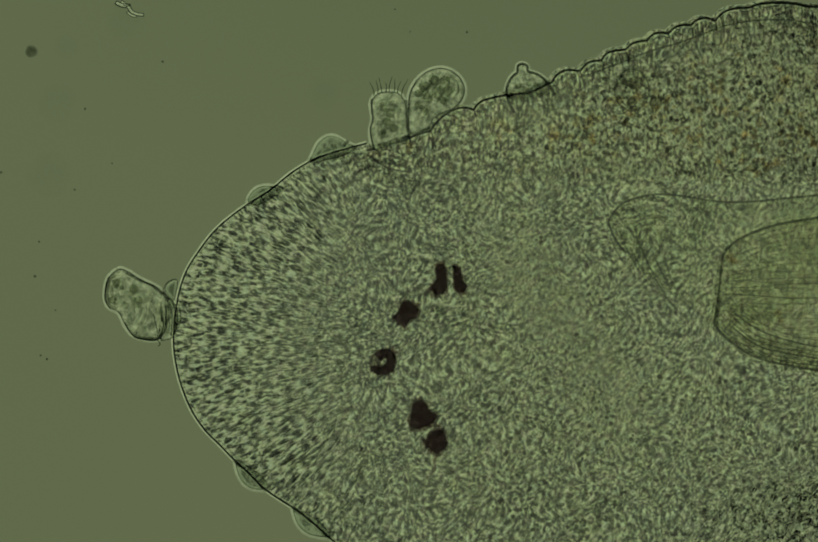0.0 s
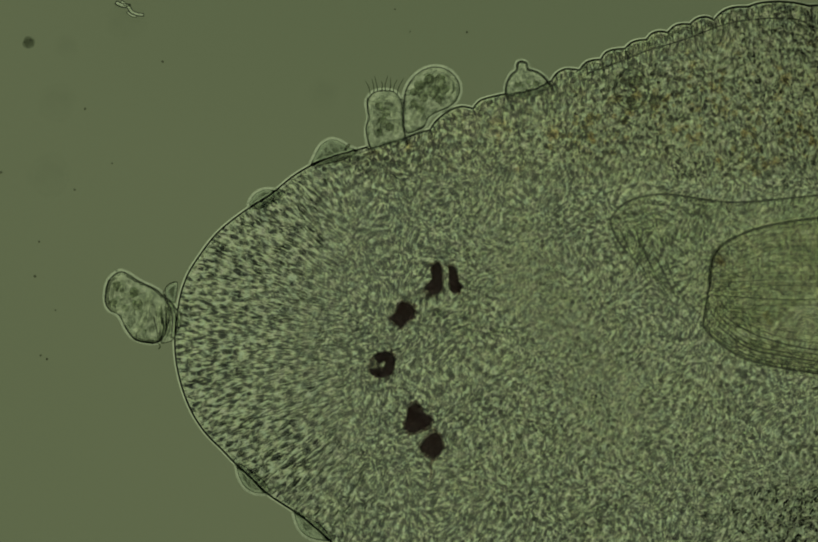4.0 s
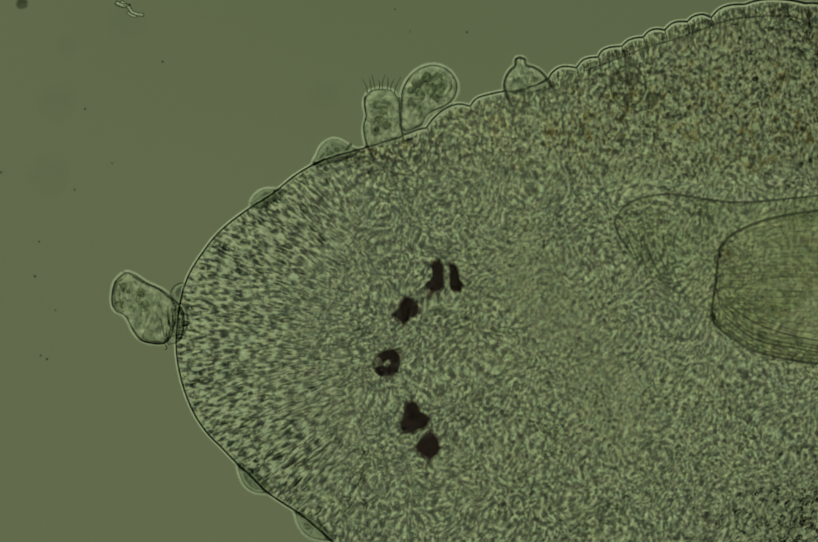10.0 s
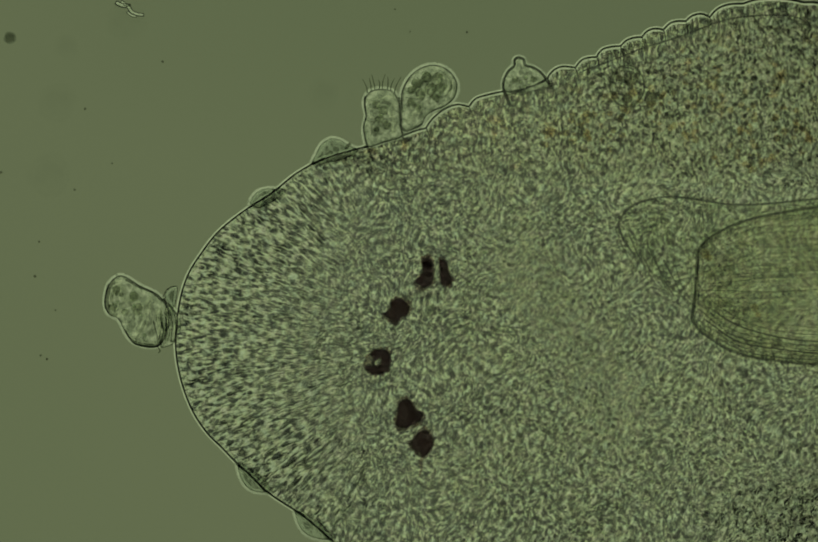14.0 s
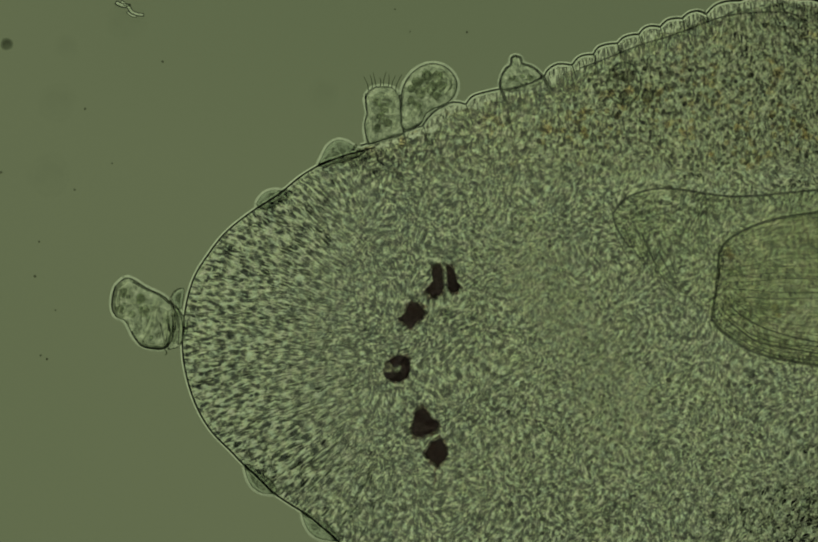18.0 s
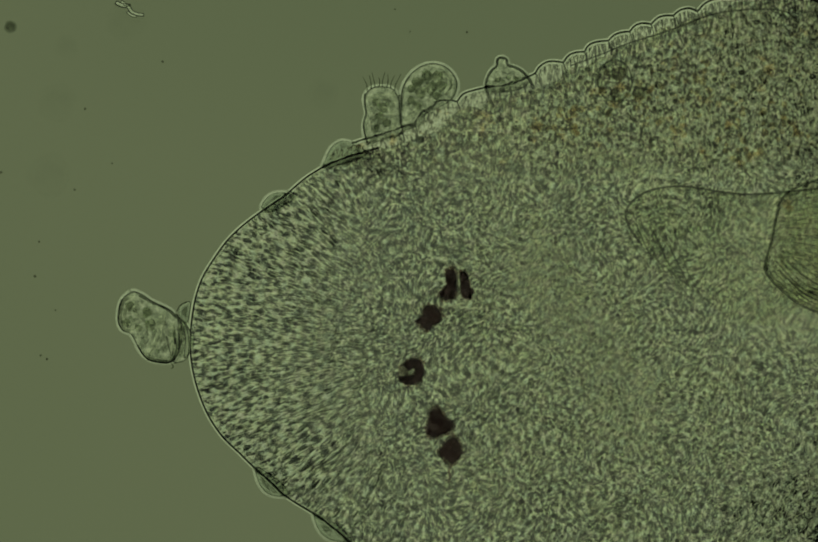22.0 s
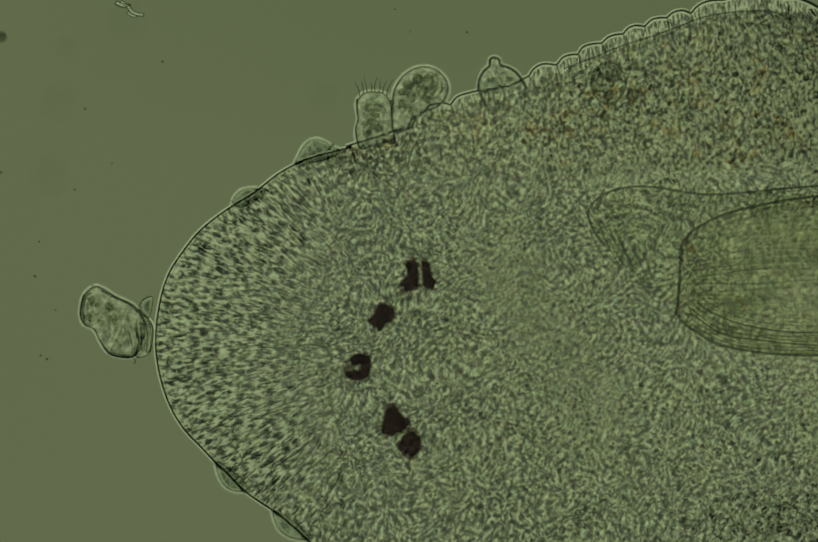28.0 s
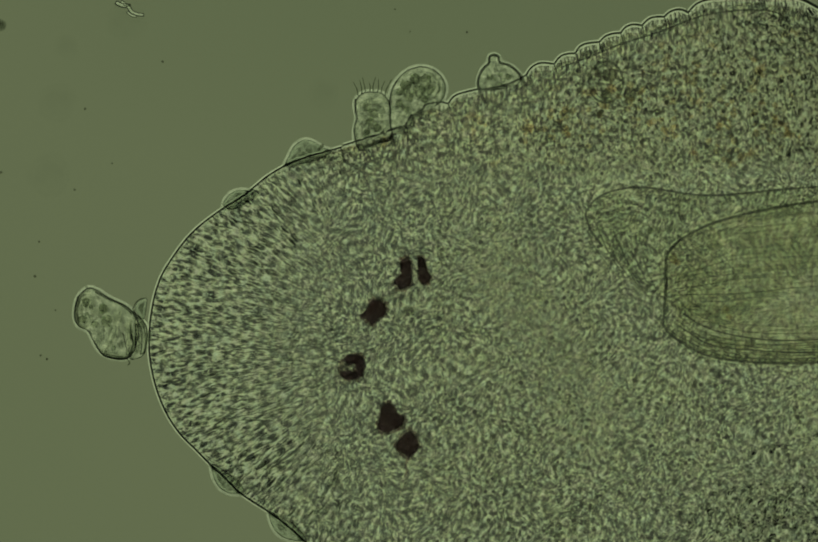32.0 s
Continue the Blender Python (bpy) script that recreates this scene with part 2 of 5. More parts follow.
    broad = ramp(t, noise_node(t, 26.0, 4.0, 0.6).outputs[0], ((0.34, (0.88, 0.89, 0.90)), (0.62, (1.0, 1.0, 0.98)))).outputs[0]
    # slight tints: some granules bluish, some pinkish, some green
    tint = ramp(t, noise_node(t, 62.0, 1.0, 0.5).outputs[0], ((0.36, (0.965, 0.985, 1.0)), (0.47, (0.975, 1.0, 0.955)), (0.54, (1.0, 0.99, 0.95)), (0.64, (1.0, 0.975, 1.0)))).outputs[0]
    finish_tissue(t, out, blend(t, 1.0, blend(t, 1.0, colour, broad, "MULTIPLY"), tint, "MULTIPLY"), ior, fine)
    return m


def margin_tissue(name, ior, stops, fine=0.4):
    """Upright granules and patches of brown pigment under the skin of the margin."""
    m, t, out = nodes_of(name)
    colour = ramp(t, noise_at(t, stretched(t, (1.25, 0.75, 1.0)), 125.0, 2.0, 0.6), stops).outputs[0]
    brown = band_of(t, noise_node(t, 30.0, 3.0, 0.6).outputs[0], 0.56, 0.72)
    colour = blend(t, brown, colour, blend(t, 1.0, colour, (1.0, 0.90, 0.78), "MULTIPLY"))
    # the pigment thins out towards the inner border
    co = t.nodes.new("ShaderNodeTexCoord")
    part_of = t.nodes.new("ShaderNodeSeparateXYZ")
    t.links.new(co.outputs["Object"], part_of.inputs[0])
    colour = blend(t, band_of(t, part_of.outputs[1], -0.170, -0.09), (1.0, 1.0, 0.995), colour)
    # upright cells line the thin edge; their colour also darkens it to the head's brightness
    cells = ramp(t, noise_at(t, stretched(t, (1.7, 0.5, 1.0)), 120.0, 1.5, 0.5), ((0.38, (0.60, 0.60, 0.60)), (0.50, (0.85, 0.845, 0.83)), (0.60, (1.0, 1.0, 0.98)))).outputs[0]
    colour = blend(t, maths(t, "MULTIPLY", maths(t, "SUBTRACT", 1.0, band_of(t, part_of.outputs[2], 0.0125, 0.0190)), band_of(t, part_of.outputs[0], -0.30, -0.05)), colour, cells)
    finish_tissue(t, out, colour, ior, fine)
    return m


def stained(name, thin, thick, scale=120.0, solid=0.0, solid_colour=(0.02, 0.012, 0.01)):
    """A pigment that lets a little coloured light pass."""
    m, t, out = nodes_of(name)
    tr = t.nodes.new("ShaderNodeBsdfTransparent")
    n = noise_node(t, scale, 3.0, 0.6)
    r = ramp(t, n.outputs[0], ((0.35, thick), (0.68, thin)))
    t.links.new(r.outputs[0], tr.inputs[0])
    if solid:
        d = t.nodes.new("ShaderNodeBsdfDiffuse")
        d.inputs[0].default_value = (*solid_colour, 1)
        mix = t.nodes.new("ShaderNodeMixShader")
        mix.inputs[0].default_value = solid
        t.links.new(tr.outputs[0], mix.inputs[1])
        t.links.new(d.outputs[0], mix.inputs[2])
        t.links.new(mix.outputs[0], out.inputs[0])
    else:
        t.links.new(tr.outputs[0], out.inputs[0])
    return m


def metal(name, colour, rough):
    m, t, out = nodes_of(name)
    b = t.nodes.new("ShaderNodeBsdfPrincipled")
    b.inputs["Metallic"].default_value = 0.8
    b.inputs["Roughness"].default_value = rough
    n = noise_node(t, 3.0, 4.0, 0.6)
    r = ramp(t, n.outputs[0], ((0.3, tuple(c * 0.8 for c in colour)), (0.7, colour)))
    t.links.new(r.outputs[0], b.inputs["Base Color"])
    t.links.new(b.outputs[0], out.inputs[0])
    return m


M_TISSUE = head_tissue("head_tissue", 1.5, ((0.38, (0.32, 0.33, 0.35)), (0.46, (0.56, 0.56, 0.56)), (0.53, (0.82, 0.815, 0.80)), (0.59, (1.0, 1.0, 1.0))),
                       ((0.38, (0.41, 0.40, 0.39)), (0.46, (0.73, 0.73, 0.70)), (0.53, (0.88, 0.87, 0.84)), (0.60, (1.0, 1.0, 0.98))), (0.43, 0.0))
M_BAND = margin_tissue("margin_tissue", 1.5, ((0.38, (0.52, 0.515, 0.505)), (0.46, (0.93, 0.92, 0.895)), (0.53, (1.0, 0.995, 0.98)), (0.66, (1.0, 1.0, 1.0))))
M_SKIN = clear_tissue("skin", 1.5, (0.80, 0.82, 0.80), (0.97, 0.97, 0.95), 60.0, 0.1)
# clear strip added round the ciliates to make their bright optical halo
M_HALO_EDGE = clear_tissue("halo_edge", 1.5, (0.66, 0.68, 0.66), (0.80, 0.81, 0.79), 60.0, 0.1)
M_FOLD = clear_tissue("fold_tissue", 1.5, (0.93, 0.94, 0.92), (1.0, 1.0, 0.98), 60.0)
M_MUSCLE = striped_tissue("muscle_tissue", 1.33)
M_SHEATH = clear_tissue("sheath_tissue", 1.25, (0.88, 0.9, 0.86), (1.0, 1.0, 0.98), 18.0, 0.10)
M_CELL = clear_tissue("ciliate_body", 1.20, (0.52, 0.55, 0.51), (0.94, 0.94, 0.92), 75.0, 0.6, 140.0)
M_DULL = clear_tissue("dull_cell", 1.18, (0.64, 0.68, 0.64), (0.76, 0.78, 0.75), 30.0, 0.05)
M_VESICLE = clear_tissue("vesicle", 1.2, (0.9, 0.95, 0.85), (1.0, 1.0, 1.0), 40.0)
M_STRAND = clear_tissue("strand", 1.2, (0.7, 0.72, 0.68), (0.95, 0.95, 0.9), 60.0)
# dark lines painted on as strands where edges and creases bend light away
M_RIM = stained("dark_rim", (0.72, 0.72, 0.72), (0.52, 0.54, 0.52), 90.0)
M_EYE = stained("eye_pigment", (0.54, 0.46, 0.52), (0.36, 0.31, 0.38), 60.0, 0.0)
M_FRINGE = stained("eye_fringe", (0.88, 0.83, 0.82), (0.72, 0.65, 0.64), 120.0)
M_SPOT = stained("dull_spot", (0.90, 0.91, 0.89), (0.80, 0.82, 0.79), 80.0)
M_HALO = stained("eye_halo", (0.84, 0.80, 0.79), (0.66, 0.62, 0.62), 110.0)
M_GRAIN = stained("dark_grain", (0.80, 0.80, 0.78), (0.52, 0.53, 0.50), 200.0)
M_ORANGE = stained("orange_pigment", (0.98, 0.96, 0.91), (0.94, 0.875, 0.78), 130.0)
M_FIBRE = stained("fibre", (0.94, 0.94, 0.92), (0.80, 0.81, 0.78), 90.0)
M_NUCLEUS = stained("nucleus", (0.84, 0.84, 0.80), (0.62, 0.61, 0.58), 70.0)
M_CILIUM = stained("cilium", (0.75, 0.77, 0.74), (0.58, 0.6, 0.56), 150.0)
M_VACUOLE = stained("food_vacuole", (0.95, 0.96, 0.92), (0.60, 0.63, 0.57), 90.0)
M_DUST = stained("dust", (0.75, 0.74, 0.70), (0.5, 0.5, 0.48), 180.0)
M_FLAKE = clear_tissue("flake", 1.3, (0.9, 0.92, 0.88), (1.0, 1.0, 1.0), 60.0, 0.2)
M_SOFT = stained("soft_particle", (0.84, 0.85, 0.84), (0.74, 0.75, 0.73), 60.0)
M_SMUDGE = stained("smudge_film", (0.994, 0.995, 0.994), (0.985, 0.986, 0.985), 25.0)
M_LENS = clear_tissue("lens_glass", 1.8, (0.995, 1.0, 0.995), (1.0, 1.0, 1.0), 1.0)
M_SLIDE = stained("slide_glass", (1.0, 1.0, 0.995), (0.985, 0.99, 0.98), 0.9)
M_HOUSING = metal("lamp_housing", (0.10, 0.10, 0.11), 0.45)


def lamp_glow(name):
    """The lamp's face: an even field, a brighter ring added round it to light sloping tissue, fading to its border;
    slightly uneven over the field.
    """
    m, t, out = nodes_of(name)
    e = t.nodes.new("ShaderNodeEmission")
    co = t.nodes.new("ShaderNodeTexCoord")

    def reach(centre, far):
        off = t.nodes.new("ShaderNodeVectorMath")
        off.operation = "DISTANCE"
        off.inputs[1].default_value = centre
        t.links.new(co.outputs["Object"], off.inputs[0])
        d = t.nodes.new("ShaderNodeMath")
        d.operation = "DIVIDE"
        d.inputs[1].default_value = far
        t.links.new(off.outputs["Value"], d.inputs[0])
        return d.outputs[0]

    grey = lambda v: (v * (0.327 if v > 1.2 else 0.3), v * 0.3, v * (0.333 if v > 1.2 else 0.3))
    way = reach((0, 0, 0), 1.35)
    bright = ramp(t, way, tuple((p / 1.35, grey(v)) for p, v in LAMP_BRIGHT_SIDE))
    dim = ramp(t, way, tuple((p / 1.35, grey(v)) for p, v in LAMP_DIM_SIDE))
    # one side of the added ring is made brighter, to give the relief lit flanks
    axis = t.nodes.new("ShaderNodeVectorMath")
    axis.operation = "DOT_PRODUCT"
    axis.inputs[1].default_value = (0.6, -0.8, 0)
    t.links.new(co.outputs["Object"], axis.inputs[0])
    side = t.nodes.new("ShaderNodeMapRange")
    side.inputs["From Min"].default_value, side.inputs["From Max"].default_value = -0.35, 0.35
    t.links.new(axis.outputs["Value"], side.inputs[0])
    r = t.nodes.new("ShaderNodeMix")
    r.data_type = "RGBA"
    t.links.new(side.outputs[0], r.inputs[0])
    t.links.new(dim.outputs[0], r.inputs[6])
    t.links.new(bright.outputs[0], r.inputs[7])
    u = ramp(t, reach((0.015, 0.025, 0), 0.1), ((0.0, (1.0, 1.0, 1.0)), (0.3, (0.955, 0.965, 0.955)), (0.45, (0.845, 0.88, 0.865)), (0.7, (0.715, 0.765, 0.745)), (1.0, (0.705, 0.765, 0.745))))
    mul = t.nodes.new("ShaderNodeMix")
    mul.data_type, mul.blend_type = "RGBA", "MULTIPLY"
    mul.inputs[0].default_value = 1.0
    t.links.new(r.outputs[2], mul.inputs[6])
    t.links.new(u.outputs[0], mul.inputs[7])
    tint = t.nodes.new("ShaderNodeMix")
    tint.data_type, tint.blend_type = "RGBA", "MULTIPLY"
    tint.inputs[0].default_value = 1.0
    tint.inputs[7].default_value = (*FIELD, 1)
    t.links.new(mul.outputs[2], tint.inputs[6])
    t.links.new(tint.outputs[2], e.inputs[0])
    e.inputs[1].default_value = 1 / 0.3
    t.links.new(e.outputs[0], out.inputs[0])
    return m


# brightness by radius: beyond 0.065 the added ring, unseen except through sloping tissue
LAMP_BRIGHT_SIDE = ((0.0, 1.0), (0.065, 1.0), (0.10, 1.9), (0.20, 3.0), (0.30, 3.35), (0.60, 3.35), (0.9, 1.6), (1.2, 0.4))
LAMP_DIM_SIDE = ((0.0, 1.0), (0.065, 1.0), (0.10, 1.7), (0.20, 2.5), (0.30, 2.75), (0.60, 2.5), (0.9, 1.2), (1.2, 0.35))
M_FIELD = lamp_glow("lamp_field")


# ---- the lamp and the slide ----
def disc(r0, r1, z, n=96):
    verts, faces = [], []
    for k in range(n):
        a = 2 * math.pi * k / n
        for r in (r0, r1):
            verts.append((r * math.cos(a), r * math.sin(a), z))
    for k in range(n):
        l = (k + 1) % n
        faces.append((2 * k, 2 * k + 1, 2 * l + 1, 2 * l))
    return verts, faces


def lamp():
    thing = tagged(new("microscope_lamp"), "round microscope lamp under the slide, with an added bright ring", "lamp")
    thing.location = (0, 0, LAMP_Z)
    part("lamp_face", disc(0.001, 1.3, 0.0), M_FIELD, thing, "glowing green lamp face with an added brighter ring")
    n = 96
    prof = ((1.3, -0.012), (1.31, 0.08), (1.38, 0.08), (1.42, 0.04), (1.42, -0.4), (0.01, -0.4))
    verts = [(r * math.cos(2 * math.pi * k / n), r * math.sin(2 * math.pi * k / n), z) for r, z in prof for k in range(n)]
    faces = [(i * n + k, i * n + (k + 1) % n, (i + 1) * n + (k + 1) % n, (i + 1) * n + k) for i in range(len(prof) - 1) for k in range(n)]
    part("housing", (verts, faces), M_HOUSING, thing, "dark metal housing")


def condenser():
    """An unseen condenser lens, added to shape the light: flat above, curved below so that the light of the whole field
    comes from the lamp's middle.
    """
    n_glass, spread, radius, rings, n = 1.8, 0.06, 1.17, 90, 120
    drop = EYE - LENS_Z
    rs = np.linspace(0, radius, rings)
    zs = [-0.85]
    for r0, r1 in zip(rs[:-1], rs[1:]):
        r = 0.5 * (r0 + r1)
        a = math.asin(r / math.hypot(r, drop) / n_glass)
        fall = zs[-1] + LENS_Z - LAMP_Z
        b = math.atan(r * (1 - spread) / fall)
        # the way in the glass leans outwards by a, below it inwards by b
        nx, nz = n_glass * math.sin(a) + math.sin(b), n_glass * math.cos(a) - math.cos(b)
        zs.append(zs[-1] + (r1 - r0) * nx / nz)
    verts = [(0, 0, 0)] + [(radius * math.cos(2 * math.pi * k / n), radius * math.sin(2 * math.pi * k / n), 0) for k in range(n)]
    faces = [(0, 1 + k, 1 + (k + 1) % n) for k in range(n)]
    glass = tagged(new("condenser_lens"), "large clear glass condenser lens under the slide", "lens")
    glass.location = (0, 0, LENS_Z)
    part("upper_face", (verts, faces), M_LENS, glass, "flat polished glass face", smooth=False)
    verts, faces = [(0, 0, zs[0])], []
    for r, z in zip(rs[1:], zs[1:]):
        verts += [(r * math.cos(2 * math.pi * k / n), r * math.sin(2 * math.pi * k / n), z) for k in range(n)]
    faces = [(0, 1 + (k + 1) % n, 1 + k) for k in range(n)]
    for i in range(rings - 2):
        a = 1 + i * n
        faces += [(a + k, a + (k + 1) % n, a + n + (k + 1) % n, a + n + k) for k in range(n)]
    part("curved_face", (verts, faces), M_LENS, glass, "curved polished glass face")
    prof = ((1.17, 0.01), (1.17, zs[-1] - 0.02), (1.21, zs[-1] - 0.02), (1.25, zs[-1] + 0.02), (1.25, -0.01), (1.22, 0.02), (1.17, 0.01))
    verts = [(r * math.cos(2 * math.pi * k / n), r * math.sin(2 * math.pi * k / n), z) for r, z in prof for k in range(n)]
    faces = [(i * n + k, i * n + (k + 1) % n, (i + 1) * n + (k + 1) % n, (i + 1) * n + k) for i in range(len(prof) - 1) for k in range(n)]
    part("lens_mount", (verts, faces), M_HOUSING, glass, "dark metal lens ring")


def slide():
    bm = bmesh.new()
    bmesh.ops.create_cube(bm, size=1.0)
    bmesh.ops.scale(bm, vec=(4.4, 3.0, 0.3), verts=bm.verts)
    bmesh.ops.translate(bm, vec=(0, 0, -0.15), verts=bm.verts)
    bmesh.ops.bevel(bm, geom=bm.edges[:], offset=0.03, segments=2, affect="EDGES")
    ob = part("ground", bm, M_SLIDE, None, "clear glass microscope slide under water", smooth=False)
    tagged(ob, category="glass slide", kind="structure")


lamp()
condenser()
slide()

# ---- the leech ----
HEAD_PIVOT, BAND_PIVOT, PROB_PIVOT, SHEATH_PIVOT = (450, 650), (1100, 200), (1380, 540), (1270, 470)
HEAD_EDGE = spline(((706, 280), (670, 290), (640, 298), (600, 314), (560, 338), (520, 371), (480, 396), (440, 425), (410, 453), (385, 486), (362, 522), (348, 560),
                    (340, 600), (336, 640), (337, 680), (344, 720), (355, 757), (372, 795), (396, 830), (425, 859), (452, 887), (480, 912), (510, 942),
                    (540, 963), (570, 982), (600, 1005), (637, 1038), (690, 1085), (760, 1140), (850, 1200)), 4)
BAND_EDGE = np.concatenate([spline(s, 4)[:-1] for s in (
    ((640, 298), (670, 290), (700, 281), (740, 269), (775, 258), (800, 249), (819, 244)),
    ((819, 244), (832, 226), (856, 207), (880, 199), (902, 203)),
    ((902, 203), (915, 188), (940, 180), (970, 174), (1010, 168), (1052, 150)),
    ((1052, 150), (1062, 136), (1080, 127), (1106, 129)),
    ((1106, 129), (1118, 115), (1132, 110), (1147, 109)),
    ((1147, 109), (1156, 96), (1172, 90), (1193, 88)),
    ((1193, 88), (1205, 77), (1220, 72), (1234, 71)),
    ((1234, 71), (1244, 60), (1258, 55), (1275, 57)),
    ((1275, 57), (1288, 45), (1302, 41), (1318, 41)),
    ((1318, 41), (1330, 31), (1348, 27), (1364, 33)),
    ((1364, 33), (1380, 17), (1402, 9), (1428, 8)),
    ((1428, 8), (1450, 1), (1480, -2), (1515, 0), (1545, 6)),
    ((1545, 6), (1565, 6), (1590, 14), (1620, 30), (1680, 55), (1780, 90)))] + [np.array([(1780, 90)])])


def smoothstep(a, b, v):
    t = np.clip((v - a) / (b - a), 0, 1)
    return t * t * (3 - 2 * t)


def head_height(d):
    return 0.0107 + 0.030 * (1 - np.exp(-d / 240))


# the low foot of both profiles is shaped to give a bright halo outside
RIM = ((-4.6, 0.0), (-3.9, 0.0002), (-2.3, 0.0009), (-1.2, 0.0016), (-0.5, 0.0052), (0.4, 0.0092), (1.4, 0.0106), (3.0, 0.0110), (7.0, 0.0112))
FOOT = ((-4.8, 0.0), (-4.1, 0.0002), (-2.3, 0.0009), (-0.8, 0.0016), (0.5, 0.0018))


def edge_strip(line, pivot, lift=0.0, prof=RIM, outward=1, ends=0.0):
    """A rounded rim along a border: a low foot, a steep outer face and a back that meets the tissue. outward: 1 or -1, the side of the line that is free."""
    o = at(*pivot)
    n = len(line)
    t = np.gradient(line, axis=0)
    t /= np.linalg.norm(t, axis=1)[:, None] + 1e-9
    nrm = np.stack([t[:, 1], -t[:, 0]], 1)
    verts, faces = [], []
    for i in range(n):
        u = i / (n - 1)
        f = float(smoothstep(0, ends, u) * smoothstep(0, ends, 1 - u)) if ends else 1.0
        for d, z in prof:
            q = line[i] - nrm[i] * d * outward
            p = at(q[0], q[1], z * f + lift)
            verts.append((p.x - o.x, p.y - o.y, p.z))
    m = len(prof)
    for i in range(n - 1):
        for k in range(m - 1):
            if prof[k] == prof[k + 1]:
                continue
            f = (i * m + k, i * m + k + 1, (i + 1) * m + k + 1, (i + 1) * m + k)
            faces.append(f if outward > 0 else f[::-1])
    return verts, faces


FIBRES = (((1050, 520), (1072, 552), (1094, 580)), ((1064, 505), (1086, 545), (1108, 572)), ((1030, 545), (1046, 560), (1070, 600)), ((880, 590), (896, 620), (906, 648)), ((960, 690), (985, 682), (1012, 686)), ((940, 640), (965, 632), (990, 640)), ((1130, 560), (1165, 590), (1190, 630)), ((860, 905), (872, 930), (878, 955)))
FOLDS = ((((1188, 430), (1215, 480), (1262, 532), (1315, 580), (1365, 625)), 2.4), (((1200, 420), (1232, 480), (1275, 530), (1325, 585)), 1.8), (((1235, 440), (1270, 500), (1310, 560), (1340, 600)), 1.6), (((1170, 440), (1200, 500), (1240, 550), (1290, 600)), 1.4), (((1260, 470), (1290, 520), (1330, 575)), 1.2))


def eased(lines, x, y, reach=7.0):
    """1 away from the lines, 0 on them: the grain gives way to fibres and folds."""
    f = np.ones(x.shape)
    for line in lines:
        p = np.array(line, float)
        (x0, y0), (x1, y1) = p.min(0) - 30, p.max(0) + 30
        near = (x > x0) & (x < x1) & (y > y0) & (y < y1)
        f[near] *= 1 - np.exp(-(distance(spline(p, 3), x[near], y[near]) / reach) ** 2)
    return f


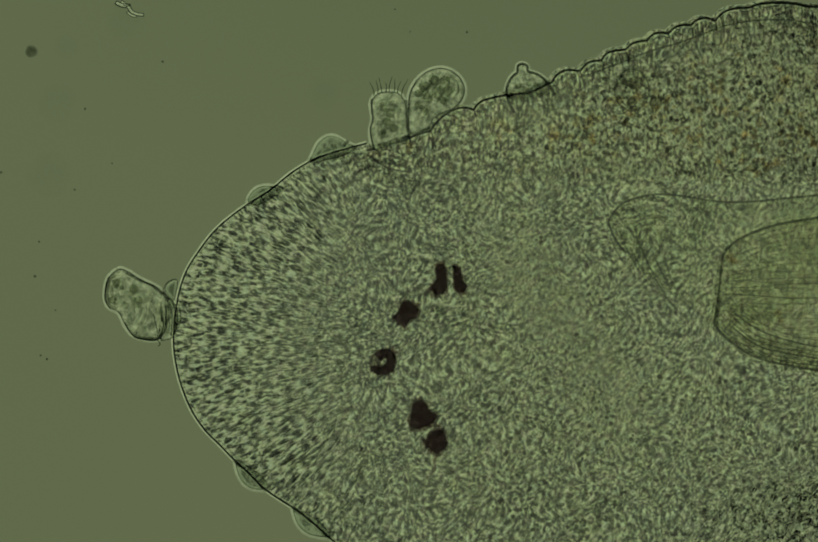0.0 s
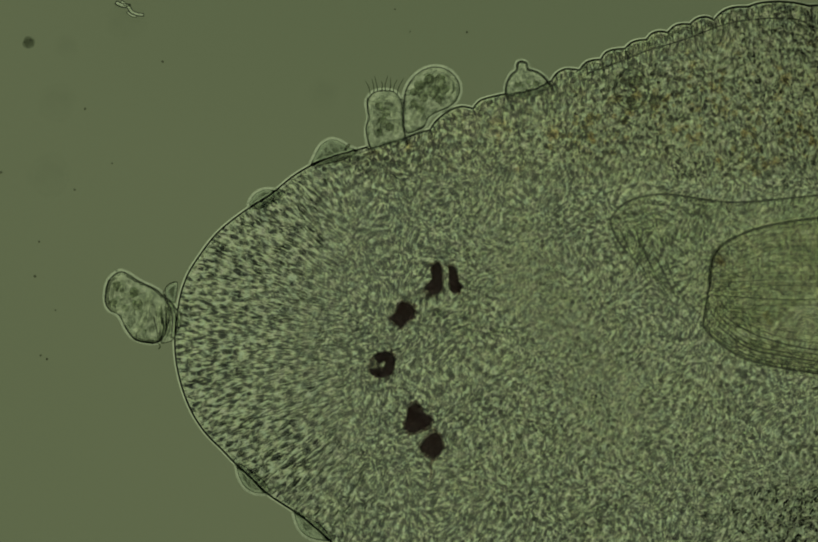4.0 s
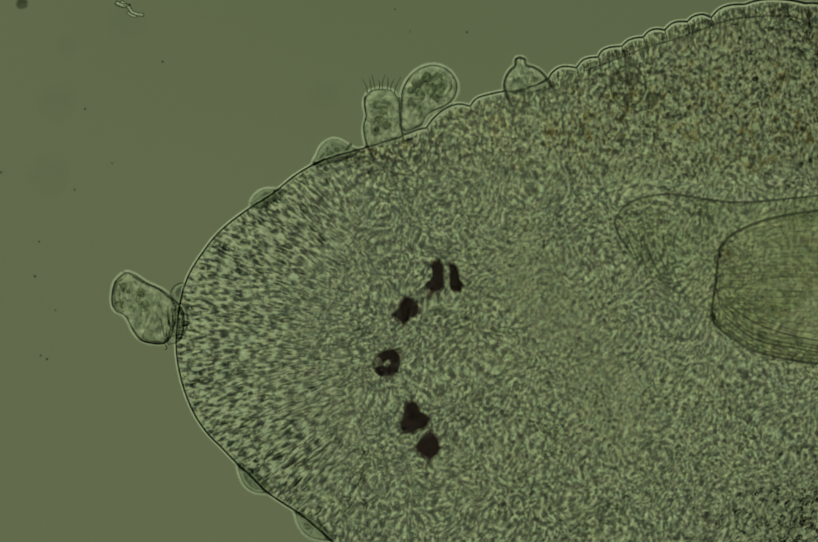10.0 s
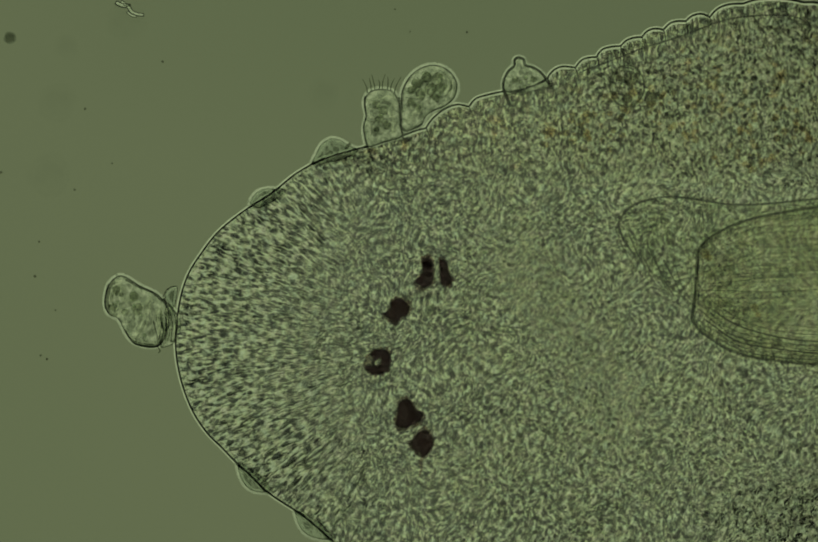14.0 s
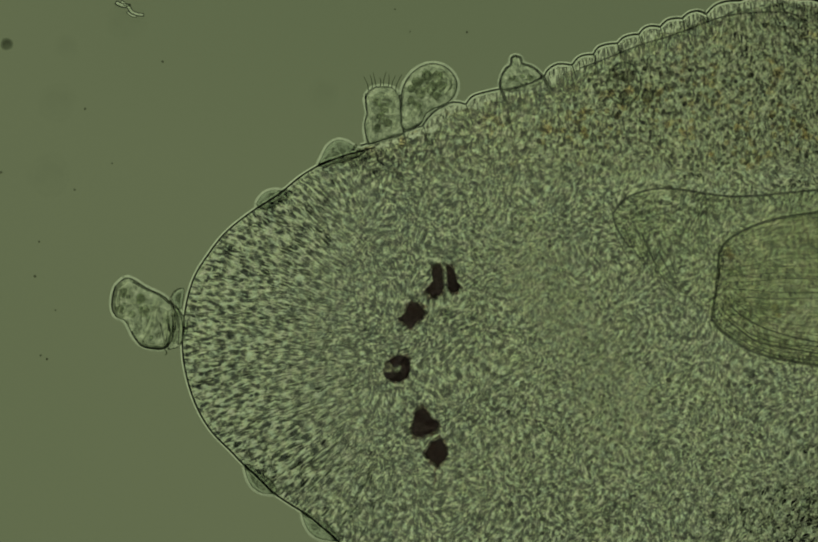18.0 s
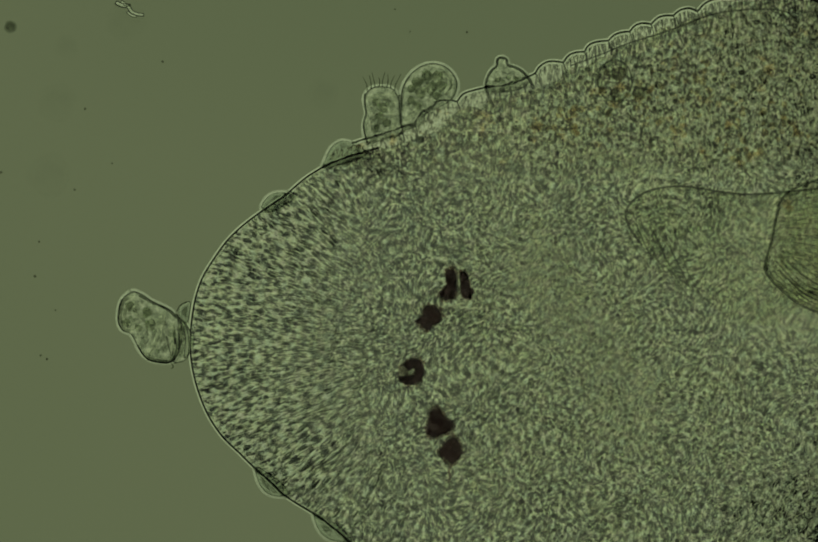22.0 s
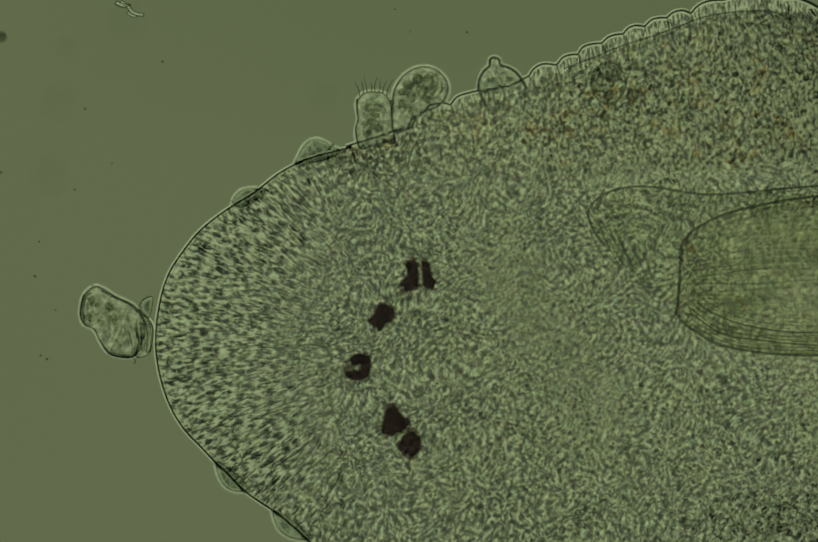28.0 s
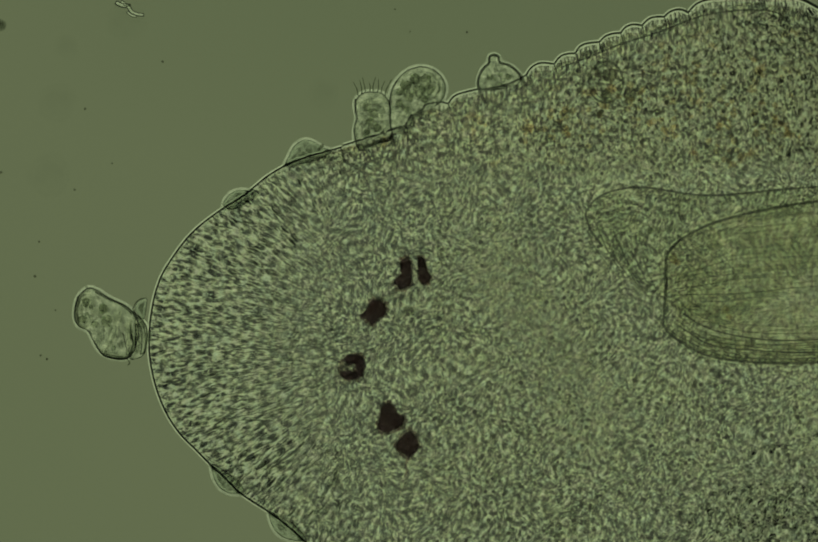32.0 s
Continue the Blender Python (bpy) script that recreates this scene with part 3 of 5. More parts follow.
def head_sheet(step=1.45):
    rng = np.random.default_rng(4)
    x, y = np.meshgrid(np.arange(320, 1790, step), np.arange(-40, 1180, step))
    # the hidden border runs under the dorsal margin
    hidden = np.array([(1900, 332), (1500, 314), (1300, 310), (1100, 336), (900, 366), (780, 350), (712, 308)], float)
    front = np.concatenate([HEAD_EDGE, np.array([(1900, 1200)]), hidden])
    back = BAND_EDGE[BAND_EDGE[:, 0] > 716][::-2] + np.array((2, 6))
    poly = np.concatenate([HEAD_EDGE, np.array([(1900, 1200), (1900, 120)]), back])
    d = np.minimum(distance(HEAD_EDGE, x, y), distance(BAND_EDGE[::3], x, y) * 1.6 + 20)
    keep = inside(poly, x, y) & (d > 4.5)
    z = head_height(d)
    px = lambda gx: 320 + gx * step
    py = lambda gy: -40 + gy * step

    def heading(gx, gy, r):
        ax, ay = px(gx), py(gy)
        a = np.arctan2(ay - 650, ax - 880)
        far = smoothstep(650, 1050, ax)
        return a * (1 - far) + far * (1.1 + 0.4 * np.sin(ax * 0.01) * np.cos(ay * 0.012)) + r.normal(0, 0.14 + 0.6 * far)

    def rim(ax, ay):
        return 1 - smoothstep(300, 640, np.hypot(ax - 330, (ay - 640) * 0.6))

    def strength(gx, gy, r):
        ax, ay = px(gx), py(gy)
        calm = smoothstep(560, 900, ax) * smoothstep(300, 520, ay)
        organ = smoothstep(1180, 1330, ax) * smoothstep(350, 430, ay) * (1 - smoothstep(640, 720, ay))
        low = smoothstep(820, 1000, ay) * smoothstep(900, 1500, ax)
        patch = 0.85 + 0.30 * np.sin(ax / 61 + 1.3 * np.sin(ay / 83)) * np.sin(ay / 57 + 1.1 * np.sin(ax / 97)) * (0.4 + 0.9 * calm)
        smooth = np.exp(-(((ax - 1050) / 70) ** 2 + ((ay - 500) / 60) ** 2)) + np.exp(-(((ax - 920) / 60) ** 2 + ((ay - 850) / 70) ** 2))
        tract = np.exp(-((((ax - 1090) * 0.84 - (ay - 650) * 0.54) / 70) ** 2 + (((ax - 1090) * 0.54 + (ay - 650) * 0.84) / 230) ** 4))
        return 0.00105 * (1 - 0.45 * calm) * (1 - 0.45 * tract) * (1 - 0.45 * organ) * (1 + 0.55 * low) * patch * (1 - 0.3 * np.minimum(smooth, 1)) * r.normal(0, 1, len(gx))

    grain = splats(x.shape, step, 97000, lambda gx, gy, r: (2.3 + 4.0 * rim(px(gx), py(gy))) * r.uniform(0.7, 1.3, len(gx)), lambda gx, gy, r: 2.0 * r.uniform(0.75, 1.35, len(gx)), heading, strength, rng)
    grain = grain + splats(x.shape, step, 71000, lambda gx, gy, r: (2.3 + 0.5 * rim(px(gx), py(gy))) * r.uniform(0.75, 1.35, len(gx)), lambda gx, gy, r: 2.1 * r.uniform(0.75, 1.3, len(gx)),
                           lambda gx, gy, r: heading(gx, gy, r) + r.normal(0, 0.5, len(gx)), lambda gx, gy, r: 0.62 * strength(gx, gy, r), rng)
    z = z + grain * smoothstep(2, 16, d) * smoothstep(0, 26, distance(hidden, x, y)) * inside(front, x, y) * eased(list(FIBRES) + [f[0] for f in FOLDS], x, y)
    # under the dorsal margin the head stays below the skin
    db = distance(BAND_EDGE[::3], x, y)
    cover = 0.0107 + (head_height(np.minimum(db + 420, distance(HEAD_EDGE, x, y))) - 0.0057) * smoothstep(0, 160, db) - 0.0065
    z = np.where(inside(front, x, y) | (x < 640), z, np.minimum(z, cover))
    z = np.maximum(z, 0.0012)
    return closed_below(sheet(x, y, z, keep, HEAD_PIVOT), poly, 0.0006, HEAD_PIVOT)


def band_sheet(step=1.6):
    rng = np.random.default_rng(9)
    x, y = np.meshgrid(np.arange(630, 1790, step), np.arange(-40, 420, step))
    lower = [(1900, 358), (1500, 340), (1300, 336), (1100, 361), (900, 391), (768, 376), (690, 332)]
    poly = np.concatenate([BAND_EDGE, np.array([(1900, 120)] + lower)])
    d = distance(BAND_EDGE, x, y)
    keep = inside(poly, x, y) & (d > 4.5)
    inner = distance(np.array([(1900, 358)] + lower[1:] + [(640, 298)], float), x, y)
    z = 0.0107 + (head_height(np.minimum(d + 420, distance(HEAD_EDGE, x, y))) - 0.0057) * smoothstep(0, 160, d)
    under = z - 0.0002 - 0.0020 * smoothstep(0, 40, inner)
    px = lambda gx: 630 + gx * step
    grain = splats(x.shape, step, 36000, lambda gx, gy, r: 2.7 * r.uniform(0.7, 1.35, len(gx)), lambda gx, gy, r: 1.9 * r.uniform(0.8, 1.3, len(gx)),
                   lambda gx, gy, r: 1.3 + r.normal(0, 0.5, len(gx)), lambda gx, gy, r: 0.00085 * r.normal(0, 1, len(gx)), rng)
    z = z + grain * smoothstep(2, 14, d) * smoothstep(3, 34, inner)
    z = np.maximum(z, 0.0)
    # a thin skin: its underside follows it
    verts, faces = sheet(x, y, z, keep, BAND_PIVOT)
    low, turned = sheet(x, y, under, keep, BAND_PIVOT)
    base = len(verts)
    return verts + low, faces + [[base + k for k in f[::-1]] for f in turned]


PROB_EDGE = np.concatenate([spline(((1900, 392), (1760, 392), (1650, 394), (1560, 403), (1480, 418), (1425, 440), (1398, 460), (1387, 478)), 5)[:-1],
                            spline(((1387, 478), (1384, 510), (1380, 550), (1372, 603)), 5)[:-1],
                            spline(((1372, 603), (1384, 622), (1412, 645), (1450, 668), (1510, 684), (1600, 697), (1750, 703), (1900, 704)), 5)])


def proboscis_sheet(step=2.0):
    rng = np.random.default_rng(21)
    x, y = np.meshgrid(np.arange(1365, 1890, step), np.arange(380, 712, step))
    keep = inside(PROB_EDGE, x, y)
    d = distance(PROB_EDGE, x, y)
    z = 0.040 + 0.007 * (1 - np.exp(-d / 4)) + 0.008 * (1 - np.exp(-d / 60))
    # bundles of muscle run lengthwise and spread from the blunt tip
    mid = 548 + (x - 1380) * 0.02
    spread = 0.62 + 0.38 * smoothstep(1375, 1480, x)
    v = (y - mid) / spread
    z = z + 0.0007 * np.sin(v / 1.7 + 1.5 * np.sin(v / 23)) * (0.5 + 0.5 * np.sin(v / 17 + x / 160)) * smoothstep(2, 12, d)
    z = z + 0.00013 * np.sin(x / 3.2 + np.sin(y / 30)) * smoothstep(6, 25, d) * (0.5 + 0.5 * np.sin(x / 37 + y / 50))
    z = z + splats(x.shape, step, 5000, lambda gx, gy, r: r.uniform(3, 8, len(gx)), lambda gx, gy, r: r.uniform(1.5, 2.2, len(gx)), lambda gx, gy, r: r.normal(0, 0.2, len(gx)),
                   lambda gx, gy, r: 0.00042 * r.normal(0, 1, len(gx)), rng) * smoothstep(3, 14, d)
    return closed_below(sheet(x, y, z, keep, PROB_PIVOT), PROB_EDGE, 0.0365, PROB_PIVOT)


SHEATH_EDGE = np.concatenate([spline(((1640, 366), (1540, 374), (1460, 382), (1400, 384), (1350, 378), (1300, 370), (1255, 370), (1215, 380), (1190, 396), (1174, 420)), 5)[:-1],
                              spline(((1174, 420), (1186, 452), (1215, 490), (1260, 530), (1310, 570), (1350, 600), (1372, 620)), 5)])


def sheath_sheet(step=1.7):
    rng = np.random.default_rng(5)
    x, y = np.meshgrid(np.arange(1150, 1650, step), np.arange(350, 640, step))
    poly = np.concatenate([SHEATH_EDGE, np.array([(1460, 640), (1640, 500)])])
    keep = inside(poly, x, y)
    d = distance(SHEATH_EDGE, x, y)
    z = 0.0405 + 0.004 * (1 - np.exp(-d / 6.0)) - 0.0089 * smoothstep(1370, 1450, x)
    z = z + splats(x.shape, step, 2600, lambda gx, gy, r: r.uniform(4, 12, len(gx)), lambda gx, gy, r: r.uniform(2.2, 3.5, len(gx)), lambda gx, gy, r: 1.9 + r.normal(0, 0.4, len(gx)),
                   lambda gx, gy, r: 0.0012 * r.normal(0, 1, len(gx)), rng) * smoothstep(3, 20, d) * eased([f[0] for f in FOLDS], x, y) * (1 - smoothstep(1370, 1440, x))
    for line, r in FOLDS:
        z = z + 0.00085 * r * np.exp(-(distance(spline(np.array(line, float), 3), x, y) / (1.9 * r + 0.6)) ** 2)
    z = np.maximum(z, 0.0356)
    return closed_below(sheet(x, y, z, keep, SHEATH_PIVOT), poly, 0.0346, SHEATH_PIVOT)


def strand(name, points, r, z, material, parent, pivot, label="", taper=0.0, steps=5):
    o = at(*pivot)
    path = [at(p[0], p[1], z) - Vector((o.x, o.y, 0)) for p in spline(points, steps)]
    return part(name, tube(path, r / 1000, 6, taper), material, parent, label)


BELL = ((-1.0, 0.0), (-0.8, 0.05), (-0.6, 0.2), (-0.35, 0.6), (-0.15, 0.92), (0.0, 1.0), (0.15, 0.92), (0.35, 0.6), (0.6, 0.2), (0.8, 0.05), (1.0, 0.0), (1.0, 0.0), (0.5, -0.01), (-0.5, -0.01), (-1.0, 0.0))


def ridge(name, points, half, height, z, parent, pivot, label="", steps=6):
    """A low rounded fold of clear tissue along a line."""
    line = spline(points, steps)
    return part(name, edge_strip(line, pivot, z, tuple((d * half * 1.5, h * height / 1000) for d, h in BELL), 1, 0.2), M_FOLD, parent, label)


leech = tagged(new("leech"), "translucent grainy leech head with six dark eyespots on glass", "leech")
head = part("head", head_sheet(), M_TISSUE, leech, "grainy translucent rounded head")
band = part("dorsal_margin", band_sheet(), M_BAND, leech, "scalloped grainy skin margin with orange flecks")
proboscis = part("proboscis", proboscis_sheet(), M_MUSCLE, leech, "blunt striped muscular proboscis")
sheath = part("proboscis_sheath", sheath_sheet(), M_SHEATH, leech, "clear smooth folded pouch round the proboscis")
MOVING = {"head": (head, HEAD_PIVOT), "band": (band, BAND_PIVOT), "prob": (proboscis, PROB_PIVOT), "sheath": (sheath, SHEATH_PIVOT)}

# rims and fibres
part("cuticle", edge_strip(HEAD_EDGE, HEAD_PIVOT, 0.0, RIM, -1), M_SKIN, head, "thin clear skin edge")
part("cuticle", edge_strip(BAND_EDGE[8:], BAND_PIVOT, 0.0005), M_SKIN, band, "thin clear scalloped skin edge")
ridge("outer_rim", PROB_EDGE[::2] - np.array((3.0, 0)), 5.0, 1.3, 0.048, proboscis, PROB_PIVOT, "bright thin outer rim", 2)
strand("rim", PROB_EDGE[::2], 2.3, 0.047, M_RIM, proboscis, PROB_PIVOT, "dark outline", steps=2)
rng = np.random.default_rng(33)
for k in range(40):
    v = -122 + 246 * (k + rng.uniform(-0.4, 0.4)) / 39
    x0 = 1388 + rng.uniform(4, 40) + (abs(v) > 85) * 40
    pts = [(xx, 548 + v * (0.55 + 0.45 * min((xx - 1375) / 130, 1.0)) + (xx - 1380) * 0.02 + 2 * math.sin(xx / 40 + k)) for xx in np.arange(x0, x0 + rng.uniform(160, 420), 30)]
    if k % 2:
        ridge("muscle_fibre", pts, rng.uniform(3.0, 4.5), rng.uniform(0.3, 0.6), 0.0562, proboscis, PROB_PIVOT, steps=3)
    else:
        strand("muscle_fibre", pts, rng.uniform(0.4, 1.0), 0.0555 - 0.0000002 * v * v, M_CILIUM if rng.random() < 0.22 else M_FIBRE, proboscis, PROB_PIVOT, taper=0.4, steps=2)
# long fibres follow the proboscis wall, closest along its lower side
low, high = PROB_EDGE[PROB_EDGE[:, 1] > 606], PROB_EDGE[PROB_EDGE[:, 1] < 470][::-1]
for k, inward in enumerate((7, 13, 20, 26, 34, 43, 54, 66)):
    line = low[::2] + np.array((0.55 * inward, -inward)) + np.array([(0, 1.5 * math.sin(i * 0.9 + k)) for i in range(len(low[::2]))])
    strand("wall_fibre", line[k % 3:], 0.8 + 0.35 * (k % 3), 0.0550, (M_CILIUM, M_FIBRE, M_RIM)[k % 3], proboscis, PROB_PIVOT, steps=3)
    if k < 5:
        ridge("wall_fibre", line[1:] + np.array((0, 3.0)), 3.0, 0.6, 0.0556, proboscis, PROB_PIVOT, steps=2)
for k, inward in enumerate((9, 18)):
    strand("wall_fibre", high[::2] + np.array((0.5 * inward, inward)), 0.9, 0.0550, M_FIBRE, proboscis, PROB_PIVOT, steps=3)
arch = SHEATH_EDGE[:56:2]
# outlines of skin and sheath: the dark of the steep edges, put in as strands
strand("skin_line", HEAD_EDGE[::2], 1.8, 0.0128, M_RIM, head, HEAD_PIVOT, "thin dark line along the skin", steps=2)
strand("skin_line", BAND_EDGE[8::2], 2.0, 0.0138, M_RIM, band, BAND_PIVOT, "thin dark line along the scalloped skin", steps=2)
strand("sheath_rim", arch, 2.0, 0.0445, M_RIM, sheath, SHEATH_PIVOT, "dark arched outline", steps=2)
strand("sheath_edge", SHEATH_EDGE[56:84:2], 1.6, 0.0445, M_FIBRE, sheath, SHEATH_PIVOT, "pale folded edge", steps=2)
strand("fold", ((1262, 490), (1282, 528), (1300, 566)), 2.0, 0.0470, M_RIM, sheath, SHEATH_PIVOT, "dark crease", 0.7)
strand("fold", ((1216, 470), (1244, 522), (1280, 566)), 1.6, 0.0470, M_STRAND, sheath, SHEATH_PIVOT, "pale crease", 0.6)
for x0, y0, x1, y1, r in ((1196, 440, 1250, 540, 1.5), (1228, 452, 1282, 548, 1.3), (1238, 470, 1296, 580, 1.7), (1284, 500, 1322, 580, 1.5), (1254, 520, 1306, 590, 1.2), (1178, 452, 1226, 528, 1.3)):
    strand("fold", ((x0, y0), (0.55 * x0 + 0.45 * x1 - 3, 0.5 * (y0 + y1)), (x1, y1)), r, 0.0470, M_CILIUM, sheath, SHEATH_PIVOT, "", 0.6)
for x0, y0, x1, y1, r in ((1240, 392, 1246, 462, 1.6), (1258, 388, 1276, 470, 1.6), (1318, 400, 1328, 448, 2.0), (1336, 396, 1338, 446, 2.0), (1352, 384, 1354, 470, 2.4), (1225, 420, 1236, 500, 1.8)):
    strand("wrinkle", ((x0, y0), (x0 + 0.4 * (x1 - x0) + 2, 0.5 * (y0 + y1)), (x1, y1)), r, 0.0475, M_FIBRE, sheath, SHEATH_PIVOT, "", 0.7) if r > 1.9 else ridge("wrinkle", ((x0, y0), (x0 + 0.4 * (x1 - x0) + 2, 0.5 * (y0 + y1)), (x1, y1)), 4.5, 1.2, 0.0475, sheath, SHEATH_PIVOT)
bubbles = [(1300, 452, 6.0), (1316, 450, 5.0), (1338, 449, 4.0), (1312, 486, 3.6), (1321, 482, 3.2), (1290, 427, 3.6), (1258, 410, 4.0), (1206, 447, 3.6), (1224, 418, 3.4)]
for x, y, r in bubbles:
    verts, faces = [], []
    p, o = at(x, y, 0.049), at(*SHEATH_PIVOT)
    ball(verts, faces, (p.x - o.x, p.y - o.y, p.z), r / 1000, 0.35, 10, 6)
    part("bubble", (verts, faces), M_VESICLE, sheath)
strand("inner_line", ((1120, 136), (1180, 114), (1236, 92), (1290, 76), (1340, 58), (1390, 40), (1440, 32), (1500, 30), (1540, 38), (1560, 60)), 1.5, 0.034, M_RIM, band, BAND_PIVOT, "thin dark inner skin line")

for pts in (((820, 244), (826, 262), (824, 280)), ((902, 203), (908, 220), (905, 240)), ((1053, 150), (1062, 168), (1066, 188)), ((1106, 129), (1112, 146), (1113, 160)),
            ((1147, 109), (1152, 126), (1150, 146)), ((1193, 88), (1198, 104), (1197, 120)), ((1234, 71), (1239, 86), (1237, 100)), ((1275, 57), (1279, 70), (1280, 84)),
            ((1318, 41), (1322, 54), (1322, 68)), ((1364, 33), (1367, 46), (1365, 60))):
    strand("skin_crease", pts, 1.5, 0.034, M_RIM, band, BAND_PIVOT, "", 0.7)
walls = np.random.default_rng(71)
for q in BAND_EDGE[(BAND_EDGE[:, 0] > 1060) & (BAND_EDGE[:, 0] < 1540)][::2]:
    a, b = walls.uniform(3, 6), walls.uniform(14, 24)
    lean = walls.normal(0.15, 0.12)
    strand("cell_wall", ((q[0] + lean * a, q[1] + a + 2), (q[0] + lean * b * 0.6 + walls.normal(0, 1), q[1] + 0.6 * b), (q[0] + lean * b, q[1] + b)), walls.uniform(0.9, 1.7), 0.034, M_RIM if walls.random() < 0.5 else M_STRAND, band, BAND_PIVOT, "", 0.5, 3)
for k, pts in enumerate(FIBRES):
    ridge("fibre", pts, 4.6 + 0.5 * (k % 3), 1.9, 0.0445, head, HEAD_PIVOT)

for x, y, r in ((1402, 478, 9), (1410, 486, 7), (1494, 585, 8), (1500, 598, 6)):
    verts, faces = [], []
    p, o = at(x, y, 0.0575), at(*PROB_PIVOT)
    ball(verts, faces, (p.x - o.x, p.y - o.y, p.z), r / 1000, 0.3, 9, 5, 0.15, rng)
    part("pigment_spot", (verts, faces), M_ORANGE, proboscis, "faint orange brown spot")

# eyespots
EYES = {
    "e1": (((806, 546), (818, 535), (822, 526), (819, 514), (822, 502), (832, 497), (840, 505), (842, 525), (843, 545), (836, 556), (822, 562), (812, 556)), "dark brown upright eyespot"),
    "e2": (((853, 516), (854, 506), (861, 503), (868, 508), (870, 522), (874, 535), (881, 542), (876, 552), (866, 558), (858, 552), (854, 538)), "narrow dark brown eyespot"),
    "e3": (((742, 604), (752, 597), (757, 588), (760, 578), (772, 572), (788, 577), (795, 590), (793, 604), (780, 611), (772, 620), (764, 622), (752, 613)), "reddish dark brown potato-shaped eyespot"),
    "e4": (((705, 702), (711, 686), (722, 676), (738, 669), (752, 672), (758, 686), (756, 704), (746, 718), (728, 722), (712, 717)), "dark brown eyespot with pale centre"),
    "e5": (((768, 790), (770, 778), (780, 768), (790, 768), (797, 780), (806, 790), (817, 795), (817, 808), (808, 818), (792, 824), (780, 828), (768, 824), (764, 812)), "nearly black ragged eyespot"),
    "e6": (((791, 856), (797, 845), (806, 832), (820, 824), (832, 832), (838, 848), (836, 862), (828, 872), (818, 879), (804, 869)), "nearly black round eyespot"),
}


def ragged(points, amount, seed):
    r = np.random.default_rng(seed)
    p = spline(points, 3, True)
    c = p.mean(0)
    return [tuple(c + (q - c) * (1 + r.normal(0, amount))) for q in p]


for i, (key, (pts, label)) in enumerate(EYES.items()):
    c = np.array(pts).mean(0)
    o = at(*c)
    if key == "e4":
        # a ring: the pale centre shows through
        loop = [at(*(c + (np.array(q) - c) * 0.62), 0.044) - Vector((o.x, o.y, 0)) for q in ragged(pts, 0.05, 44)[4:]]
        verts, faces = tube(loop, 0.0086, 8)
    else:
        verts, faces = pad([tuple(c + (np.array(q) - c) * 0.93) for q in ragged(pts, 0.04, 40 + i)], 0.010, 3.0, 0.034, pivot=tuple(c), lumps=0.5, steps=2)
    eye = part("eyespot", (verts, faces), M_EYE, leech, label)
    # thinner pigment round the core makes the border soft, loose grains make it ragged
    for k, wide in enumerate((1.09,)):
        if key == "e4":
            loop = [at(*(c + (np.array(q) - c) * 0.60), 0.044) - Vector((o.x, o.y, 0)) for q in ragged(pts, 0.06, 90 + k)]
            shell = tube(loop, 0.0104, 8, closed=True)
        else:
            shell = pad([tuple(c + (np.array(q) - c) * wide) for q in ragged(pts, 0.045, 70 + 7 * i + k)], 0.011 + 0.0007 * k, 3.0, 0.033 - 0.0007 * k, pivot=tuple(c), steps=2)
        part("pigment_halo", shell, M_HALO, eye, "thin brown pigment veil")
    clumps = np.random.default_rng(60 + i)
    edge = spline(pts, 4, True)
    verts, faces = [], []
    for _ in range(18):
        q = c + (edge[clumps.integers(len(edge))] - c) * clumps.uniform(0.85, 1.12)
        p = at(q[0], q[1], 0.046)
        ball(verts, faces, (p.x - o.x, p.y - o.y, p.z), clumps.uniform(1.6, 3.8) / 1000, 0.7, 7, 4, 0.2, clumps)
    part("pigment_fringe", (verts, faces), M_FRINGE, eye, "thin reddish brown pigment grains")
    if key == "e6":
        strand("pigment_trail", ((817, 878), (812, 890), (814, 902), (810, 914)), 3.0, 0.044, M_FRINGE, eye, tuple(c), "thin brown trail of pigment", 0.5)
    if key == "e3":
        verts, faces = [], []
        p = at(836, 596, 0.044)
        ball(verts, faces, (p.x - o.x, p.y - o.y, p.z), 0.011, 0.4, 12, 6, 0.2, clumps)
        part("dull_spot", (verts, faces), M_SPOT, eye, "faint dull green spot beside the eyespot")
    MOVING[key] = (eye, tuple(c))

# grains in the tissue
rng = np.random.default_rng(12)


def grains(name, count, box, r0, r1, material, parent, pivot, label, height, centres=None, spread=0):
    verts, faces = [], []
    o = at(*pivot)
    for _ in range(count):
        if centres:
            cx, cy = centres[rng.integers(len(centres))]
            gx, gy = rng.normal(cx, spread), rng.normal(cy, spread)
        else:
            gx, gy = rng.uniform(box[0], box[2]), rng.uniform(box[1], box[3])
            if gx > 1230 and 350 < gy < 715:
                continue
        r = rng.uniform(r0, r1) / 1000
        p = at(gx, gy, height(gx, gy) + r * 0.6)
        ball(verts, faces, (p.x - o.x, p.y - o.y, p.z), r, 0.3 if material is M_VESICLE else 0.8, 7, 4, 0.15, rng)
    return tagged(part(name, (verts, faces), material, parent, label), kind="stuff")


